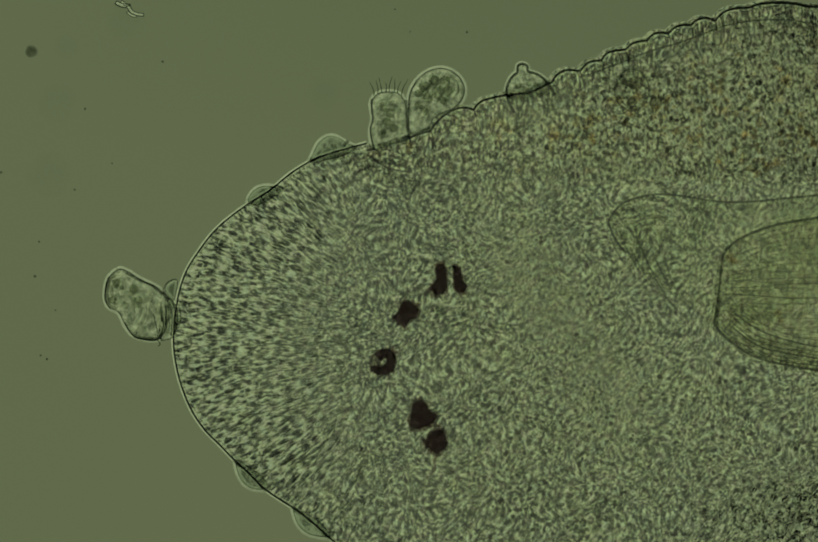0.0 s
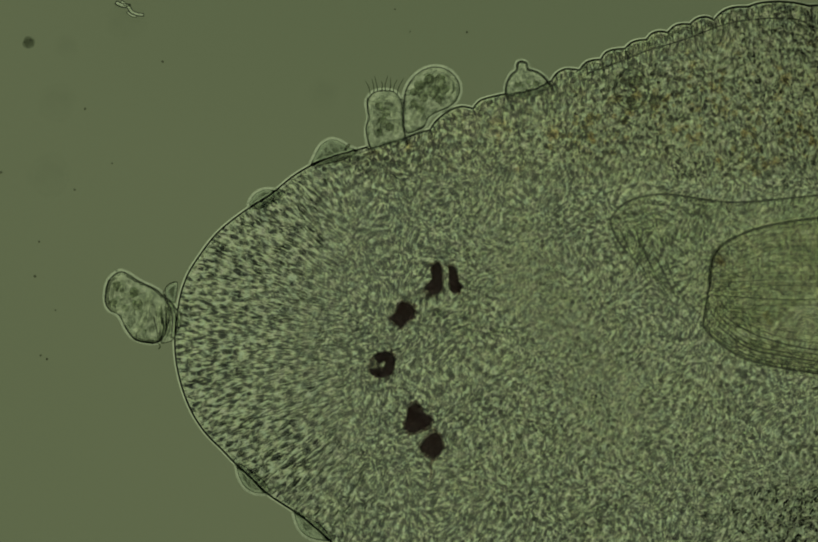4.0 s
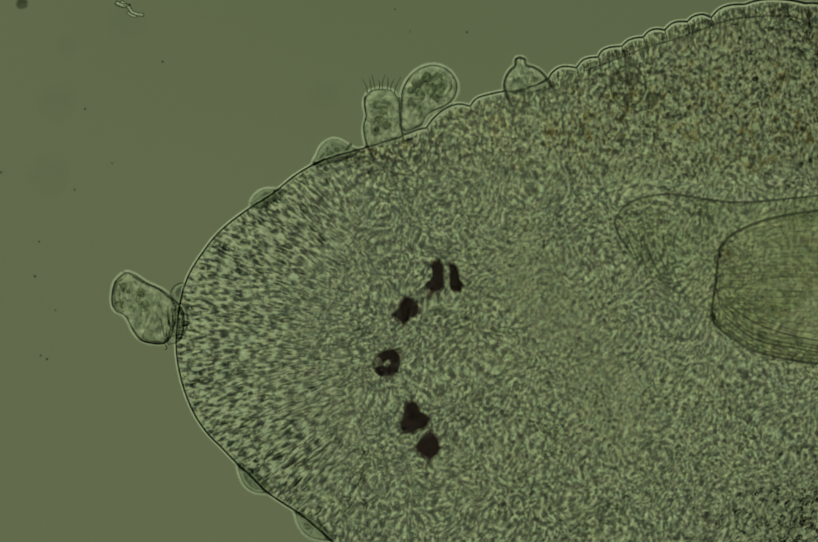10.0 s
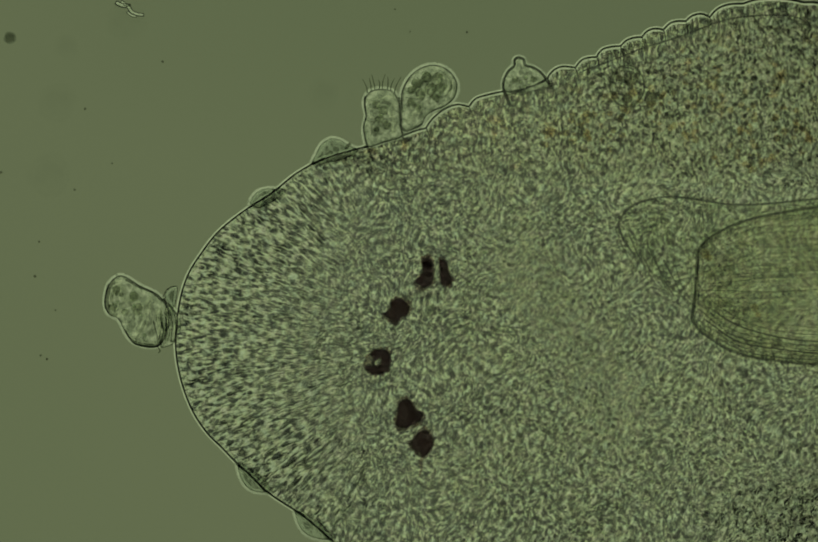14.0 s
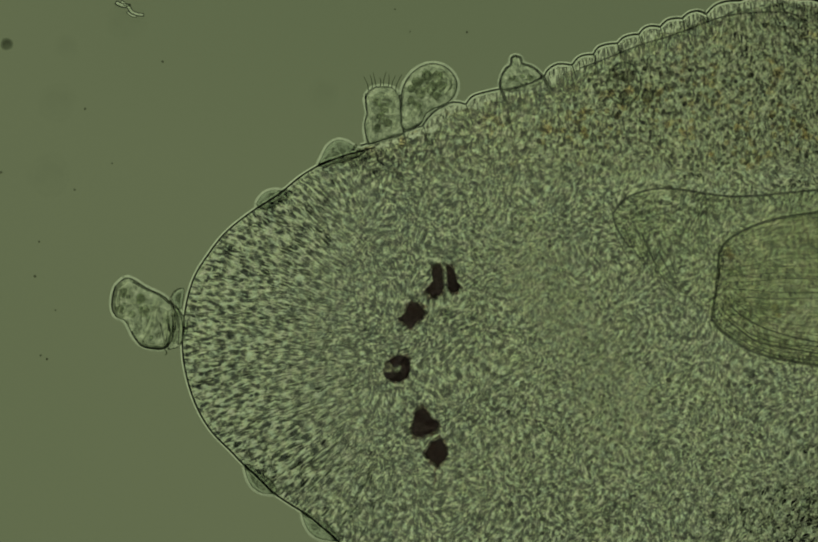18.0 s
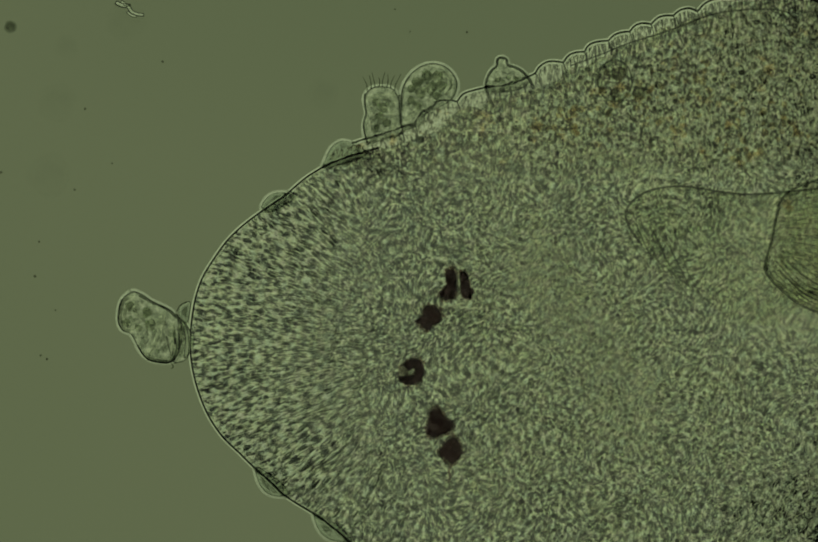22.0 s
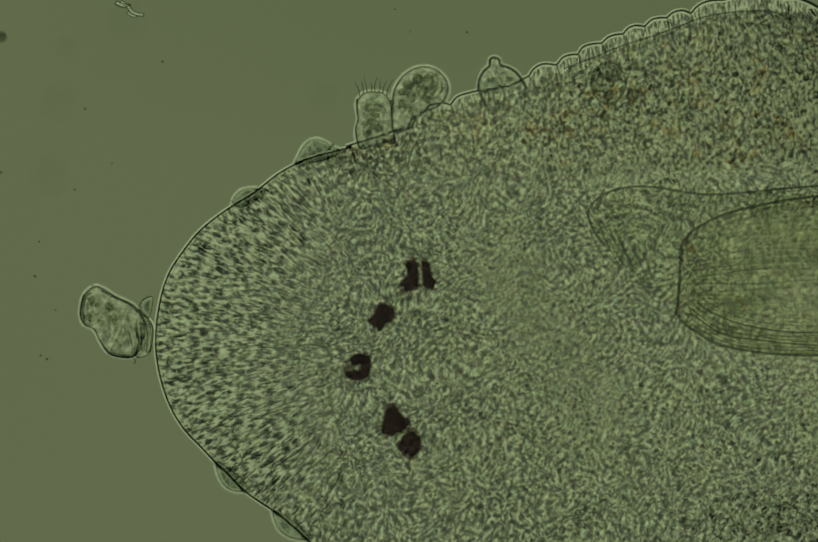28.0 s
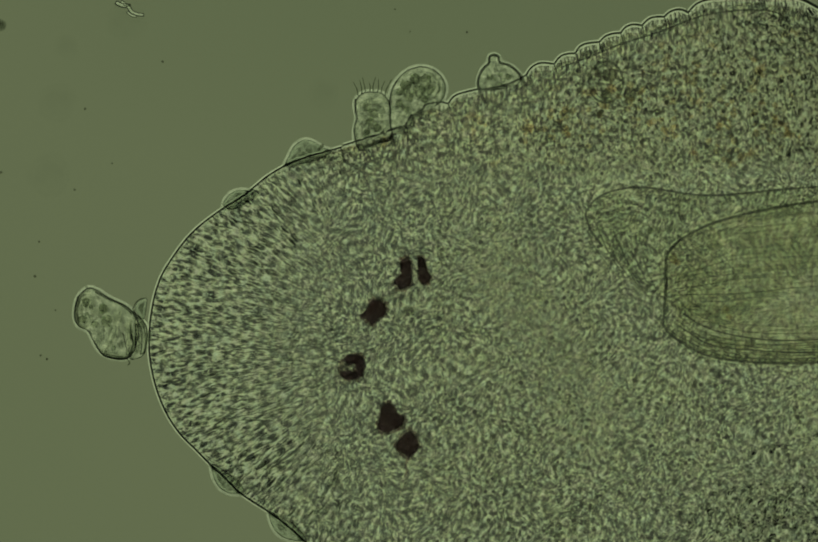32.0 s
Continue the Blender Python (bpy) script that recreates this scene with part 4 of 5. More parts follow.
grains("granulation", 620, (860, 380, 1700, 1100), 2.0, 4.6, M_GRAIN, head, HEAD_PIVOT, "scattered small dark grains", lambda a, b: 0.043)
grains("granulation", 330, (960, 730, 1700, 1100), 1.8, 4.6, M_GRAIN, head, HEAD_PIVOT, "crowded small dark grains", lambda a, b: 0.043)
grains("vesicle_layer", 560, (820, 380, 1700, 1100), 2.4, 4.4, M_VESICLE, head, HEAD_PIVOT, "scattered small clear vesicles", lambda a, b: 0.043)
grains("granulation", 260, (1080, 130, 1700, 340), 2.2, 5.0, M_GRAIN, band, BAND_PIVOT, "dark grains", lambda a, b: 0.036 + 0.006 * min(max(b - 300 + 0.27 * (a - 640), 0) / 200, 1))
grains("pigment", 110, None, 3.5, 7.5, M_ORANGE, band, BAND_PIVOT, "orange brown pigment flecks", lambda a, b: 0.036 + 0.006 * min(max(b - 300 + 0.27 * (a - 640), 0) / 200, 1),
       [(1160, 245), (1250, 190), (1390, 170), (1320, 240), (1470, 230), (1530, 250), (1430, 310), (1110, 260)], 26)

# ---- the ciliates that sit on the skin ----
def ciliate(key, name, outline, half, label, material, z=0.0, power=4.0, lumps=0.2):
    c = tuple(np.array(outline).mean(0))
    o = at(*c)
    thing = tagged(new(name), label, "ciliate")
    thing.location = (o.x, o.y, 0)
    part("cell_body", pad(outline, half, power, z, pivot=c, lumps=lumps, rings=(1, 0.985, 0.96, 0.92, 0.86, 0.79, 0.71, 0.62, 0.53, 0.44, 0.35, 0.26, 0.16, 0.07)), material, thing)
    edge = spline(outline, 5, True)
    area = np.sum(edge[:, 0] * np.roll(edge[:, 1], -1) - np.roll(edge[:, 0], -1) * edge[:, 1])
    edge = np.concatenate([edge, edge[:2]])
    # bright halo, made by a sloping strip added round the cell
    part("halo_strip", edge_strip(edge, c, z, FOOT, 1 if area > 0 else -1), M_HALO_EDGE, thing, "thin clear strip added for the bright halo round the cell")
    MOVING[key] = (thing, c)
    return thing, c


def bits(name, places, material, thing, c, z, squash=0.3):
    o = at(*c)
    for x, y, r in places:
        verts, faces = [], []
        p = at(x, y, z)
        ball(verts, faces, (p.x - o.x, p.y - o.y, p.z), r / 1000, squash, 10, 6, 0.22 if material is M_VACUOLE else 0.08, rng)
        part(name, (verts, faces), material, thing)


def cilia(roots, thing, c, z, r=1.2):
    for pts in roots:
        strand("cilium", pts, r, z, M_CILIUM, thing, c, taper=0.6, steps=4)


bell, c = ciliate("c1", "bell_ciliate", ((232, 520), (212, 538), (206, 570), (212, 592), (232, 604), (248, 634), (267, 651), (303, 656), (322, 640), (329, 604), (326, 580), (308, 556), (272, 538), (250, 524)),
                  0.020, "clear bell-shaped ciliate stuck to the head's front edge", M_CELL)
bits("vacuole", ((228, 548, 9), (222, 580, 8), (262, 560, 9), (268, 585, 11), (245, 590, 7)), M_VACUOLE, bell, c, 0.036)
ridge("peristome", ((238, 532), (222, 540), (216, 560), (217, 582), (226, 592), (234, 584), (232, 572)), 5.0, 2.2, 0.0405, bell, c, "curled bright mouth rim")
ridge("peristome", ((240, 540), (238, 556), (246, 566), (258, 562), (262, 550)), 4.0, 1.8, 0.0405, bell, c)
ridge("peristome", ((292, 572), (284, 600), (274, 624), (262, 644), (284, 652), (308, 650), (314, 620), (308, 586)), 4.6, 2.2, 0.0405, bell, c, "bright folded wall")
ridge("peristome", ((262, 566), (274, 578), (286, 574), (294, 562)), 4.0, 2.0, 0.0405, bell, c)
strand("rim", ((214, 536), (208, 556), (207, 580), (218, 597)), 2.4, 0.030, M_RIM, bell, c, "dark thick edge", 0.4)
strand("rim", ((246, 528), (270, 541), (296, 553), (316, 570)), 2.2, 0.030, M_RIM, bell, c, "", 0.4)
strand("rim", ((244, 622), (256, 642), (274, 652), (300, 654)), 2.2, 0.030, M_RIM, bell, c, "", 0.4)
bits("granule", ((238, 556, 4), (258, 566, 5), (262, 578, 4), (276, 596, 3.5), (282, 634, 3.5), (230, 570, 3.5)), M_VESICLE, bell, c, 0.041)
part("foot", pad(((316, 560), (326, 571), (338, 583), (346, 600), (345, 630), (338, 650), (322, 657), (312, 655), (318, 625), (320, 592)), 0.008, 3.0, 0.002, pivot=c, lumps=0.3), M_CELL, bell, "clear folded foot on the skin")
part("stalk", pad(((330, 576), (344, 583), (352, 598), (352, 622), (344, 638), (332, 646), (328, 612)), 0.0045, 3.0, 0.0008, pivot=c), M_VESICLE, bell, "short clear stalk on the skin")
for pts in (((318, 564), (329, 584), (335, 612), (333, 648)), ((328, 573), (339, 594), (342, 620), (340, 646)), ((300, 606), (304, 628), (312, 656)), ((322, 600), (321, 628), (313, 654))):
    strand("fold", pts, 1.3, 0.020, M_RIM, bell, c, "", 0.3)
for pts in (((324, 586), (327, 612), (325, 644)), ((312, 580), (310, 606), (314, 632))):
    ridge("fold", pts, 3.6, 1.6, 0.0205, bell, c)
part("lobe", pad(((321, 560), (326, 548), (335, 542), (345, 541), (344, 560), (339, 580), (329, 574)), 0.006, 3.0, 0.0, pivot=c), M_DULL, bell, "small dull lobe beside the foot")
strand("loop", ((318, 560), (324, 548), (334, 541), (344, 540)), 1.1, 0.012, M_RIM, bell, c, "thin arched membrane edge")
strand("loop", ((320, 562), (326, 576), (338, 582)), 1.0, 0.012, M_RIM, bell, c)
strand("cilium", ((306, 654), (312, 664), (308, 668)), 1.2, 0.010, M_CILIUM, bell, c)

barrel, c = ciliate("c2", "barrel_ciliate", ((698, 190), (699, 206), (702, 222), (697, 244), (698, 262), (706, 281), (738, 272), (770, 262), (768, 238), (766, 208), (763, 188), (750, 173), (727, 170), (709, 175)),
                    0.019, "clear barrel-shaped ciliate with a crown of cilia", M_CELL)
bits("vacuole", ((722, 200, 8), (735, 212, 9), (728, 228, 8), (742, 240, 8), (722, 248, 6)), M_VACUOLE, barrel, c, 0.034)
bits("granule", ((726, 206, 3.5), (730, 222, 4), (738, 232, 3), (742, 204, 3)), M_VESICLE, barrel, c, 0.040)
strand("rim", ((700, 184), (700, 208), (702, 222), (697, 246), (706, 282)), 2.4, 0.028, M_RIM, barrel, c, "dark side edge", 0.3)
strand("rim", ((765, 186), (767, 214), (769, 246), (776, 276)), 2.4, 0.028, M_RIM, barrel, c, "", 0.3)
ridge("fold", ((704, 196), (722, 190), (744, 188), (760, 184)), 4.0, 1.0, 0.0385, barrel, c, "bright fold under the crown")
ridge("fold", ((754, 196), (750, 216), (756, 238), (752, 256)), 3.6, 1.8, 0.0385, barrel, c)
cilia([((704 + 7.5 * k, 178 - 6 * math.sin(k * 0.45)), (702.5 + 8.0 * k + 1.5 * math.sin(k * 2.7), 166 - 6 * math.sin(k * 0.45)),
        (695 + 10.2 * k + 3 * math.sin(k * 2.1), 158 - 12 * abs(math.sin(k * 1.9 + 0.6)) - 5 * math.sin(k * 0.45))) for k in range(8)], barrel, c, 0.022, 1.5)

pear, c = ciliate("c3", "pear_ciliate", ((769, 240), (768, 212), (769, 182), (776, 160), (791, 140), (812, 127), (835, 124), (857, 132), (873, 150), (877, 170), (869, 190), (852, 204), (832, 212), (817, 222), (808, 240), (792, 248), (776, 252)),
                  0.022, "pear-shaped ciliate packed with food vacuoles", M_CELL)
bits("vacuole", ((800, 160, 11), (818, 148, 10), (838, 150, 11), (846, 168, 10), (826, 172, 12), (806, 180, 10), (790, 172, 8), (836, 186, 8), (788, 196, 8), (800, 205, 7)), M_VACUOLE, pear, c, 0.039)
ridge("fold", ((806, 196), (800, 214), (788, 222), (778, 236)), 4.0, 2.0, 0.0445, pear, c, "bright fold in the narrow foot")
ridge("fold", ((842, 140), (858, 152), (862, 168), (852, 180)), 4.5, 2.2, 0.0445, pear, c, "bright crescent")
bits("granule", ((812, 140, 3.5), (845, 145, 4), (855, 165, 3.5), (830, 162, 4), (812, 172, 4), (842, 182, 3.5), (798, 170, 3)), M_VESICLE, pear, c, 0.046)

lemon, c = ciliate("c4", "lemon_ciliate", ((968, 152), (966, 166), (971, 175), (988, 178), (1012, 176), (1034, 170), (1046, 163), (1050, 154), (1040, 139), (1026, 129), (1009, 124), (1006, 113), (997, 109), (988, 113), (986, 125), (975, 136)),
                   0.020, "clear lemon-shaped ciliate with a small top knob", M_CELL)
strand("rim", ((982, 204), (974, 188), (967, 168), (969, 150), (978, 135), (988, 126), (989, 114), (997, 110), (1006, 114), (1009, 124), (1028, 131), (1042, 142), (1051, 154), (1059, 170)), 3.0, 0.030, M_RIM, lemon, c, "thick dark upper edge", 0.0)
bits("granule", ((1010, 148, 4.5), (1016, 158, 4), (1000, 156, 3.5), (1008, 166, 3.5)), M_VESICLE, lemon, c, 0.040)
bits("vacuole", ((990, 152, 6), (1024, 152, 6)), M_VACUOLE, lemon, c, 0.036)

dome, c = ciliate("d1", "dome_ciliate", ((597, 317), (604, 297), (615, 277), (633, 266), (651, 269), (669, 280), (687, 289), (661, 305), (626, 313)), 0.012, "dull grey-green dome-shaped ciliate flat on the skin", M_DULL)
strand("tail_rod", ((662, 286), (666, 280), (671, 275)), 3.2, 0.024, M_GRAIN, dome, c, "small dark rod")
for key, pts in (("d2", ((478, 390), (490, 370), (509, 362), (532, 364), (542, 372), (516, 391), (494, 400))),
                 ("d3", ((456, 886), (458, 910), (471, 933), (493, 944), (517, 941), (508, 921), (483, 901))),
                 ("d4", ((566, 978), (569, 1000), (581, 1020), (603, 1032), (637, 1034), (618, 1006), (593, 991)))):
    ciliate(key, "dome_ciliate", pts, 0.011, "dull grey-green dome-shaped ciliate flat on the skin", M_DULL)

# a round cell in the skin
o = at(*BAND_PIVOT)
ring_cell = [at(1205 + 33 * math.cos(a), 165 + 40 * math.sin(a), 0.037) - Vector((o.x, o.y, 0)) for a in np.linspace(0, 2 * math.pi, 28, endpoint=False)]
part("round_cell", tube(ring_cell, 0.0017, 6, 0, True), M_CILIUM, band, "round clear cell with a dark wall")
ridge("cell_rim", [(1205 + 27 * math.cos(a), 165 + 34 * math.sin(a)) for a in np.linspace(0.4, 5.6, 14)], 3.6, 1.4, 0.0385, band, BAND_PIVOT, "bright inner rim", 3)
for x, y, r in ((1213, 152, 13), (1205, 188, 10), (1190, 150, 7), (1251, 190, 13)):
    verts, faces = [], []
    p = at(x, y, 0.038)
    ball(verts, faces, (p.x - o.x, p.y - o.y, p.z), r / 1000, 0.5, 12, 6, 0.18, rng)
    part("nucleus", (verts, faces), M_NUCLEUS, band, "dark blotchy nucleus")

# ---- dust on the slide ----
def speck(x, y, r, name="dust_speck", label="tiny dark dust speck on the glass"):
    pts = [(x + r * math.cos(a) * rng.uniform(0.75, 1.25), y + r * math.sin(a) * rng.uniform(0.75, 1.25)) for a in np.linspace(0, 2 * math.pi, 8, endpoint=False)]
    ob = part(name, pad(pts, 0.35 * r / 1000, 2.0, 0.0, rings=(1, 0.8, 0.4), pivot=(x, y), steps=2), M_DUST)
    o = at(x, y)
    ob.location = (o.x, o.y, 0)
    return tagged(ob, label, "dust", "dust on the slide")


for x, y, r in ((312, 118, 2.4), (163, 208, 2.4), (143, 363, 2.2), (75, 463, 2.2), (67, 529, 2.6), (106, 594, 1.6), (78, 681, 2.4), (90, 688, 2.6), (895, 61, 2.4), (786, 60, 1.6), (2, 330, 2.4), (215, 313, 1.6), (757, 17, 1.5)):
    speck(x, y, r)
drift = tagged(new("drifting_particle"), "soft dark round particle drifting over the slide", "particle")
for k, r in enumerate((12.0, 9.0)):
    pts = [(r * math.cos(a) * rng.uniform(0.94, 1.06), r * math.sin(a) * rng.uniform(0.94, 1.06)) for a in np.linspace(0, 2 * math.pi, 9, endpoint=False)]
    part("shell" if k < 1 else "core", pad(pts, 0.001, 2.0, 0.0021 * k, rings=(1, 0.7, 0.3), pivot=(0, 0), steps=3), M_SOFT, drift)
for x, y, r in ((95, 335, 42), (620, 180, 30), (108, 195, 38), (243, 38, 40), (128, 90, 24)):
    film = tagged(new("smudge"), "faint grey smudge on the glass", "smudge", "smudges on the slide")
    o = at(x, y)
    film.location = (o.x, o.y, 0)
    for k in range(2):
        q = r * (1 - 0.35 * k)
        pts = [(x + q * math.cos(a) * rng.uniform(0.85, 1.15), y + q * math.sin(a) * rng.uniform(0.85, 1.15)) for a in np.linspace(0, 2 * math.pi, 10, endpoint=False)]
        part("film", pad(pts, 0.00015, 2.0, 0.0004 * k, rings=(1, 0.6), pivot=(x, y), steps=3), M_SMUDGE, film)
MOVING["dust"] = (drift, (0, 0))
flake = tagged(new("debris_flake"), "jagged pale flake of debris on the glass", "debris")
o = at(250, 18)
flake.location = (o.x, o.y, 0)
for pts, r in ((((222, 4), (234, 10), (246, 12), (252, 22), (264, 27), (276, 28)), 4.6), (((232, 2), (240, 8), (250, 10)), 3.6), (((244, 22), (252, 29), (262, 31)), 3.0)):
    strand("splinter", pts, r, r / 1000, M_FLAKE, flake, (250, 18), taper=0.3, steps=3)

# ---- what moves, in thousandths on the plan, against its place at nine seconds ----
MOVE = {}
TIMES = (0, 1, 2, 3, 3.5, 5.5, 6, 7, 7.5, 8, 9, 10, 11, 12, 13, 14, 14.5, 16.5, 17, 18, 19, 20, 21, 22, 23, 23.5, 24, 24.5, 25, 25.5, 27.5, 28, 29, 30, 31, 32)
MOVE['e1'] = ((15, 6), (6, 5), (14, 2), (12, 5), (8, 5), (5, 5), (6, 3), (6, 0), (8, -2), (0, -3), (0, 0), (8, 0), (5, 0), (-3, 0), (-3, -3), (-11, -8), (-17, -3), (0, 5), (11, 2), (8, 9), (20, 14), (34, 14), (32, 15), (34, 15), (35, 12), (32, 11), (18, 11), (3, 14), (-8, 9), (-18, 0), (-38, -3), (-40, -2), (-48, 0), (-54, -2), (-57, 0), (-52, -6))
MOVE['e2'] = ((15, 5), (6, 3), (14, 0), (9, 6), (8, 6), (3, 3), (5, 3), (6, 2), (6, 0), (0, -3), (0, 0), (8, 2), (3, 0), (-2, 0), (-3, -3), (-11, -8), (-17, -6), (-3, 3), (5, 5), (3, 5), (14, 17), (28, 15), (26, 15), (28, 15), (28, 12), (24, 11), (14, 9), (0, 8), (-11, 6), (-22, 5), (-43, -3), (-44, -3), (-49, -6), (-55, -11), (-57, -11), (-52, -12))
MOVE['e3'] = ((8, 3), (2, 3), (9, -3), (9, 3), (2, 5), (2, 5), (2, 2), (2, -2), (0, -2), (-5, -3), (0, 0), (8, -2), (6, -2), (0, -2), (0, -5), (-9, -2), (-14, -2), (8, 3), (17, 3), (20, 6), (37, 11), (49, 11), (49, 12), (52, 11), (52, 8), (46, 5), (29, 6), (12, 8), (-3, 9), (-14, 8), (-37, 11), (-38, 9), (-43, 8), (-50, 5), (-52, 5), (-52, 0))
MOVE['e4'] = ((2, -2), (-6, 2), (0, -3), (3, 3), (0, 3), (2, 5), (3, 2), (3, -3), (0, -3), (-6, -5), (0, 0), (9, 0), (8, 0), (-3, -2), (-3, -2), (-8, -2), (-12, 0), (14, 5), (21, 3), (29, 11), (44, 15), (54, 15), (54, 17), (55, 17), (55, 15), (49, 14), (32, 14), (15, 14), (0, 14), (-18, 12), (-43, 9), (-46, 8), (-49, 9), (-54, 8), (-60, 9), (-57, 8))
MOVE['e5'] = ((20, -3), (11, 0), (15, -6), (20, 5), (12, 3), (11, 5), (11, -3), (8, -9), (5, -11), (-3, -11), (0, 0), (5, 2), (5, -2), (-2, -2), (-2, -3), (-6, -5), (-12, -3), (12, 6), (18, 5), (24, 12), (40, 15), (50, 14), (50, 14), (52, 12), (46, 11), (40, 8), (32, 6), (21, 6), (11, 6), (-3, 6), (-31, 8), (-32, 8), (-37, 8), (-41, 8), (-43, 8), (-40, 3))
MOVE['e6'] = ((20, -6), (8, -6), (15, -6), (17, 3), (14, 2), (12, 5), (14, 2), (11, -3), (6, -4), (-2, -4), (0, 0), (5, 3), (3, 2), (-2, -3), (-2, -3), (-6, -3), (-11, -3), (11, 9), (17, 9), (21, 15), (37, 18), (46, 14), (46, 14), (48, 12), (40, 8), (34, 5), (28, 3), (18, 3), (8, 3), (-5, 3), (-28, 3), (-29, 0), (-31, 0), (-37, 0), (-37, 0), (-34, 0))
MOVE['head'] = ((-3, -6, 0.0), (-5, -6, 0.0), (-1, -5, 0.0), (-3, 1, -0.0), (-2, 1, 0.0), (2, 1, -0.1), (2, 1, -0.1), (2, 1, -0.1), (2, 1, -0.1), (0, -1, -0.0), (0, 0, -0.0), (2, 0, -0.1), (3, 0, -0.1), (3, 0, -0.1), (1, -1, -0.1), (1, -1, -0.0), (1, -1, -0.0), (11, 0, -0.1), (13, 0, -0.3), (14, 2, 0.1), (23, 4, 0.5), (28, 5, 1.0), (28, 5, 1.1), (29, 8, 1.3), (26, 6, 0.9), (17, 4, 0.6), (6, 6, 0.8), (-2, 9, 0.8), (-12, 5, 0.2), (-19, 5, -0.4), (-36, -3, -1.1), (-37, -3, -0.9), (-40, -2, -0.6), (-46, 0, -0.4), (-48, -1, -0.5), (-50, 2, 0.1))
MOVE['c1'] = ((-5, -5), (-7, -3), (-3, -2), (-5, 0), (-5, 0), (-2, 3), (-2, 6), (-3, 6), (0, 0), (0, -3), (0, 0), (8, 2), (5, 5), (0, 6), (-2, 8), (-5, 8), (-9, 9), (3, 8), (9, 8), (8, 12), (12, 21), (21, 26), (20, 31), (20, 38), (15, 37), (8, 37), (-5, 41), (-18, 43), (-28, 40), (-37, 34), (-52, 28), (-52, 28), (-60, 29), (-61, 31), (-64, 31), (-63, 31))
MOVE['c2'] = ((13, 5), (9, 4), (7, 3), (5, 2), (5, 2), (6, 5), (6, 5), (5, 4), (2, 2), (0, 0), (0, 0), (0, 0), (0, 0), (0, 0), (0, 0), (0, 0), (0, 0), (2, -5), (2, -5), (2, -5), (2, -5), (3, -5), (3, -5), (0, -5), (0, -5), (0, -3), (-3, -2), (-6, 0), (-8, 2), (-8, 2), (-15, 5), (-15, 5), (-15, 5), (-17, 5), (-18, 5), (-18, 5))
MOVE['c3'] = ((14, 6), (10, 5), (7, 4), (5, 3), (5, 3), (4, 5), (3, 5), (3, 4), (2, 2), (0, 0), (0, 0), (0, 0), (0, 0), (0, 0), (0, 0), (0, 0), (0, 0), (0, -3), (0, -3), (0, -3), (0, -3), (0, -3), (0, -3), (0, -3), (0, -2), (0, -2), (-5, 0), (-8, 0), (-9, 0), (-9, 0), (-17, 3), (-17, 3), (-17, 3), (-22, 3), (-22, 3), (-22, 3))
MOVE['c4'] = ((4, 12), (4, 11), (3, 9), (3, 8), (3, 8), (4, 6), (4, 5), (3, 3), (2, 2), (1, 2), (0, 0), (0, 0), (-1, 0), (-1, 0), (-2, 0), (-2, 0), (-3, 0), (-5, -2), (-6, -3), (-8, -3), (-21, 2), (-27, 2), (-30, 0), (-35, 0), (-41, -2), (-42, -1), (-44, 0), (-45, 0), (-46, 0), (-46, 0), (-48, 0), (-49, 0), (-50, -1), (-50, -2), (-50, -4), (-50, -5))
MOVE['band'] = ((6, 7, 0.0), (6, 6, 0.0), (5, 6, 0.0), (5, 5, 0.0), (5, 5, 0.0), (4, 3, 0.0), (4, 3, 0.0), (3, 2, 0.0), (2, 2, 0.0), (1, 1, 0.0), (0, 0, 0.0), (-1, 0, 0.0), (-1, 0, 0.0), (-2, 0, 0.0), (-2, 0, 0.1), (-3, 0, 0.23), (-4, -1, 0.3), (-7, -3, 0.34), (-8, -4, 0.35), (-9, -5, 0.36), (-14, -7, 0.36), (-21, -8, 0.37), (-24, -9, 0.38), (-26, -10, 0.39), (-28, -10, 0.39), (-30, -8, 0.4), (-31, -7, 0.4), (-32, -6, 0.43), (-34, -5, 0.47), (-35, -5, 0.5), (-37, -5, 0.58), (-38, -5, 0.6), (-40, -6, 0.6), (-41, -6, 0.6), (-42, -6, 0.6), (-43, -7, 0.6))
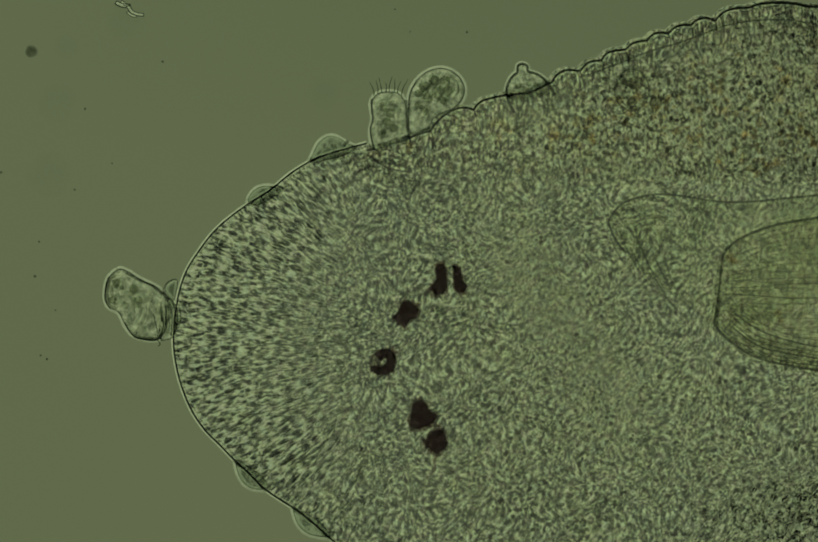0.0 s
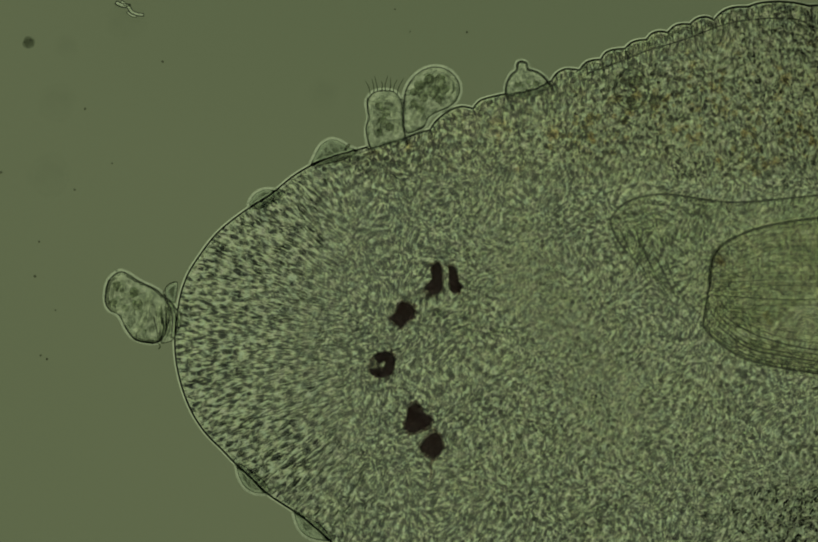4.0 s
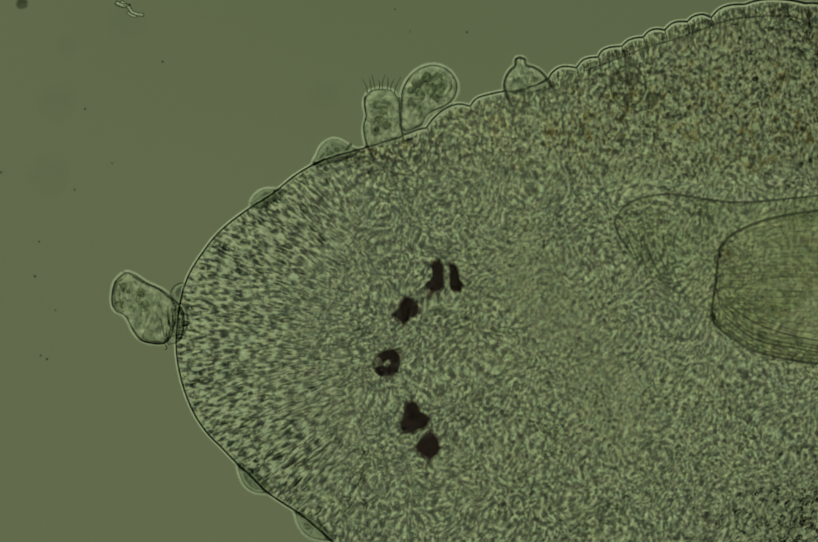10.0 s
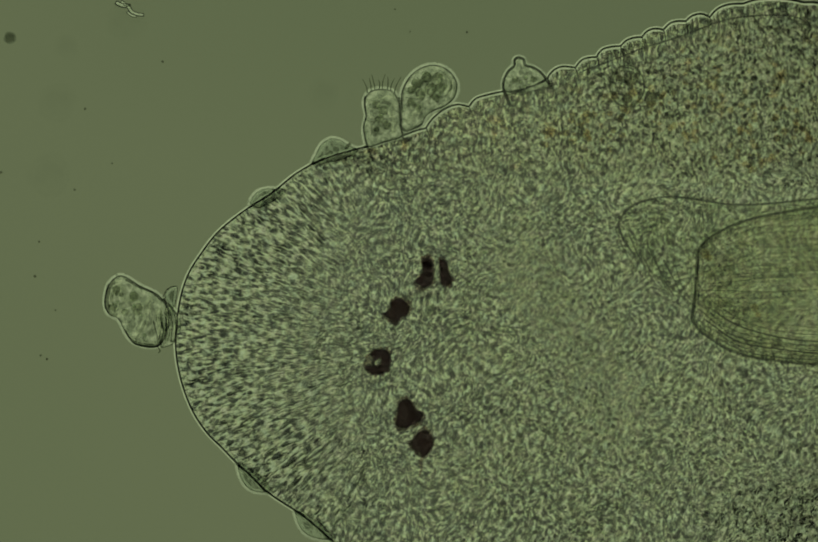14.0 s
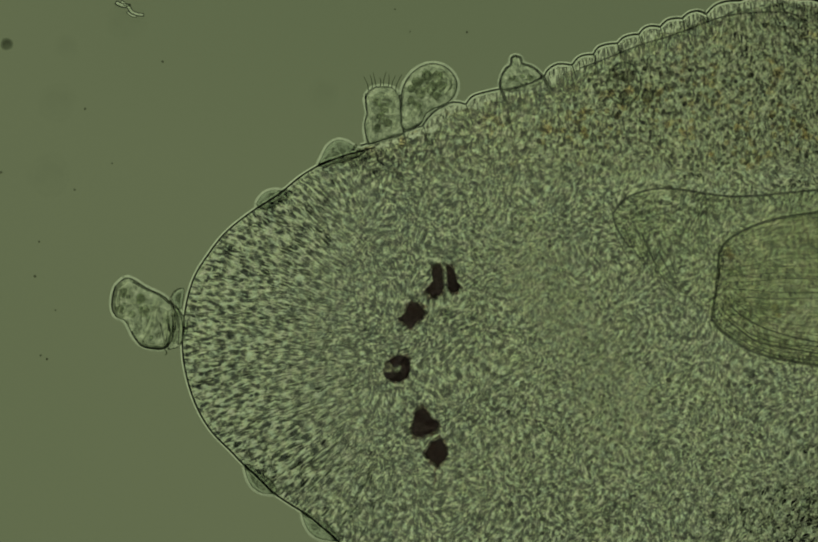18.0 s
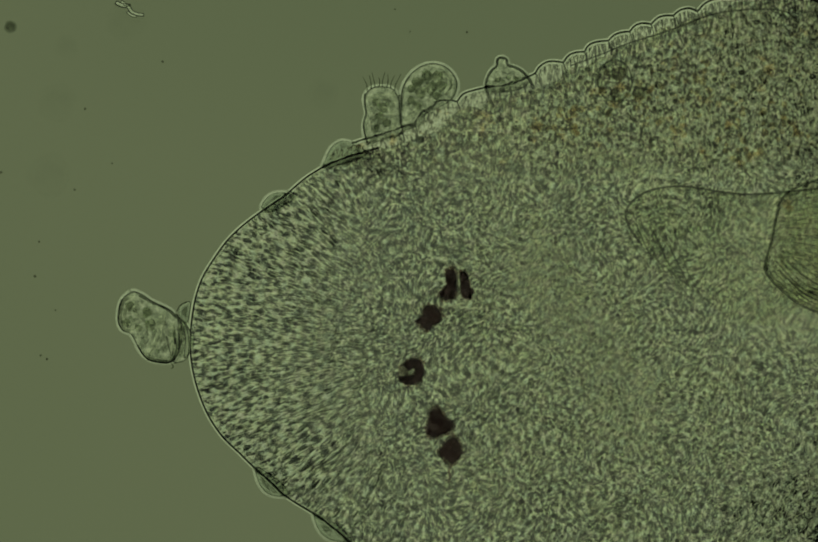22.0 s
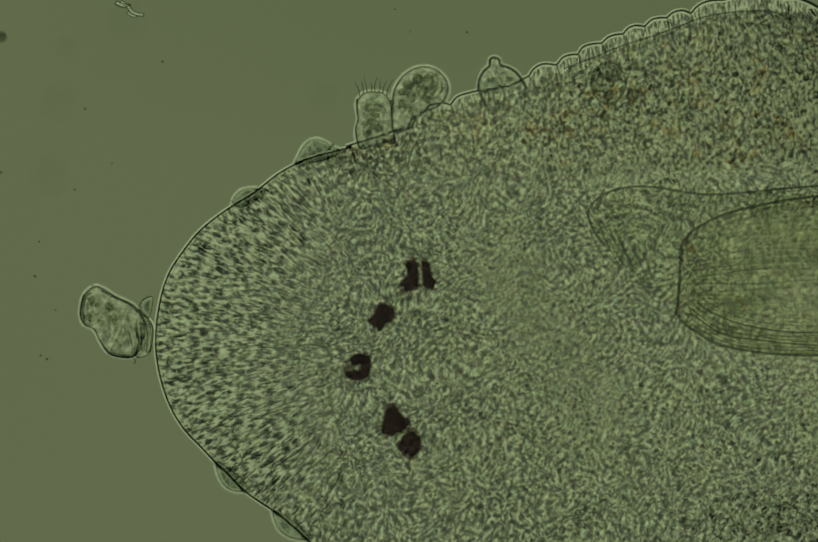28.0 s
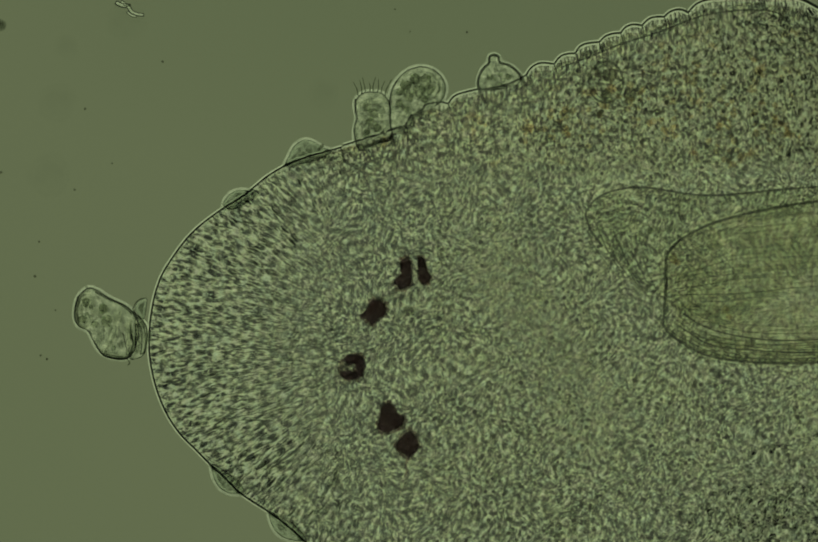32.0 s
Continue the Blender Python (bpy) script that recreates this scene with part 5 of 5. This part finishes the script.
MOVE['prob'] = ((-3, 15, 0.0), (-10, 15, 0.0), (-20, 15, 0.0), (-24, 18, 0.0), (-24, 18, 0.0), (-24, 16, 0.0), (-22, 15, 0.0), (2, 8, 0.0), (68, -12, 0.0), (49, 5, 0.0), (0, 0, 0.0), (-10, 2, 0.0), (-18, 8, 0.0), (-22, 15, 0.0), (-33, 10, 1.0), (-48, 8, 2.0), (-50, 8, 2.0), (-12, 2, 0.0), (-11, 0, 0.0), (-8, 5, 0.0), (30, -45, -3.0), (68, -70, -5.0), (80, -82, -6.0), (98, -88, -6.0), (90, -72, -6.0), (75, -58, -5.0), (50, -48, -4.0), (27, -42, -3.0), (3, -38, -1.0), (-22, -25, 0.0), (-71, -8, 3.0), (-78, -5, 3.0), (-95, 3, 3.0), (-115, 6, 4.0), (-121, 12, 5.0), (-105, 18, 5.0))
MOVE['sheath'] = ((-8, 3), (-7, 3), (-6, 3), (-5, 3), (-5, 3), (-3, 3), (-3, 3), (6, 3), (10, 3), (7, 2), (0, 0), (3, 3), (5, 5), (8, 8), (9, 8), (10, 8), (8, 6), (2, -3), (0, -5), (0, -8), (5, -10), (10, -12), (17, -12), (23, -12), (30, -12), (20, -12), (10, -12), (0, -12), (-10, -12), (-16, -12), (-42, -12), (-48, -12), (-50, -12), (-52, -12), (-52, -11), (-52, -10))
MOVE['dust'] = ((60, 98), (58, 93), (57, 91), (55, 86), (55, 83), (54, 76), (52, 73), (52, 66), (52, 54), (51, 24), (48, 10), (42, 6), (40, 6), (34, 18), (20, 55), (19, 72), (18, 75), (14, 86), (14, 86), (13, 84), (12, 84), (12, 80), (16, 66), (20, 51), (20, 48), (18, 49), (16, 50), (14, 54), (11, 57), (9, 59), (3, 69), (2, 70), (5, 75), (3, 76), (2, 68), (0, 48))

FOLLOW = {"d1": "head", "d2": "head", "d3": "head", "d4": "head"}


def motions():
    for key, (ob, pivot) in MOVING.items():
        rows = []
        if key in FOLLOW:
            # rides on the head: turns with it about the head's pivot
            for t, row in zip(TIMES, MOVE["head"]):
                a = -radians(row[2])
                dx, dy = pivot[0] - HEAD_PIVOT[0], pivot[1] - HEAD_PIVOT[1]
                p = at(HEAD_PIVOT[0] + dx * math.cos(a) - dy * math.sin(a) + row[0], HEAD_PIVOT[1] + dx * math.sin(a) + dy * math.cos(a) + row[1])
                rows.append((t, pose(p.x, p.y, 0, 0, 0, row[2])))
        else:
            for t, row in zip(TIMES, MOVE[key]):
                p = at(pivot[0] + row[0], pivot[1] + row[1])
                rows.append((t, pose(p.x, p.y, 0, 0, 0, row[2] if len(row) > 2 else 0)))
        walk(ob, rows)


motions()
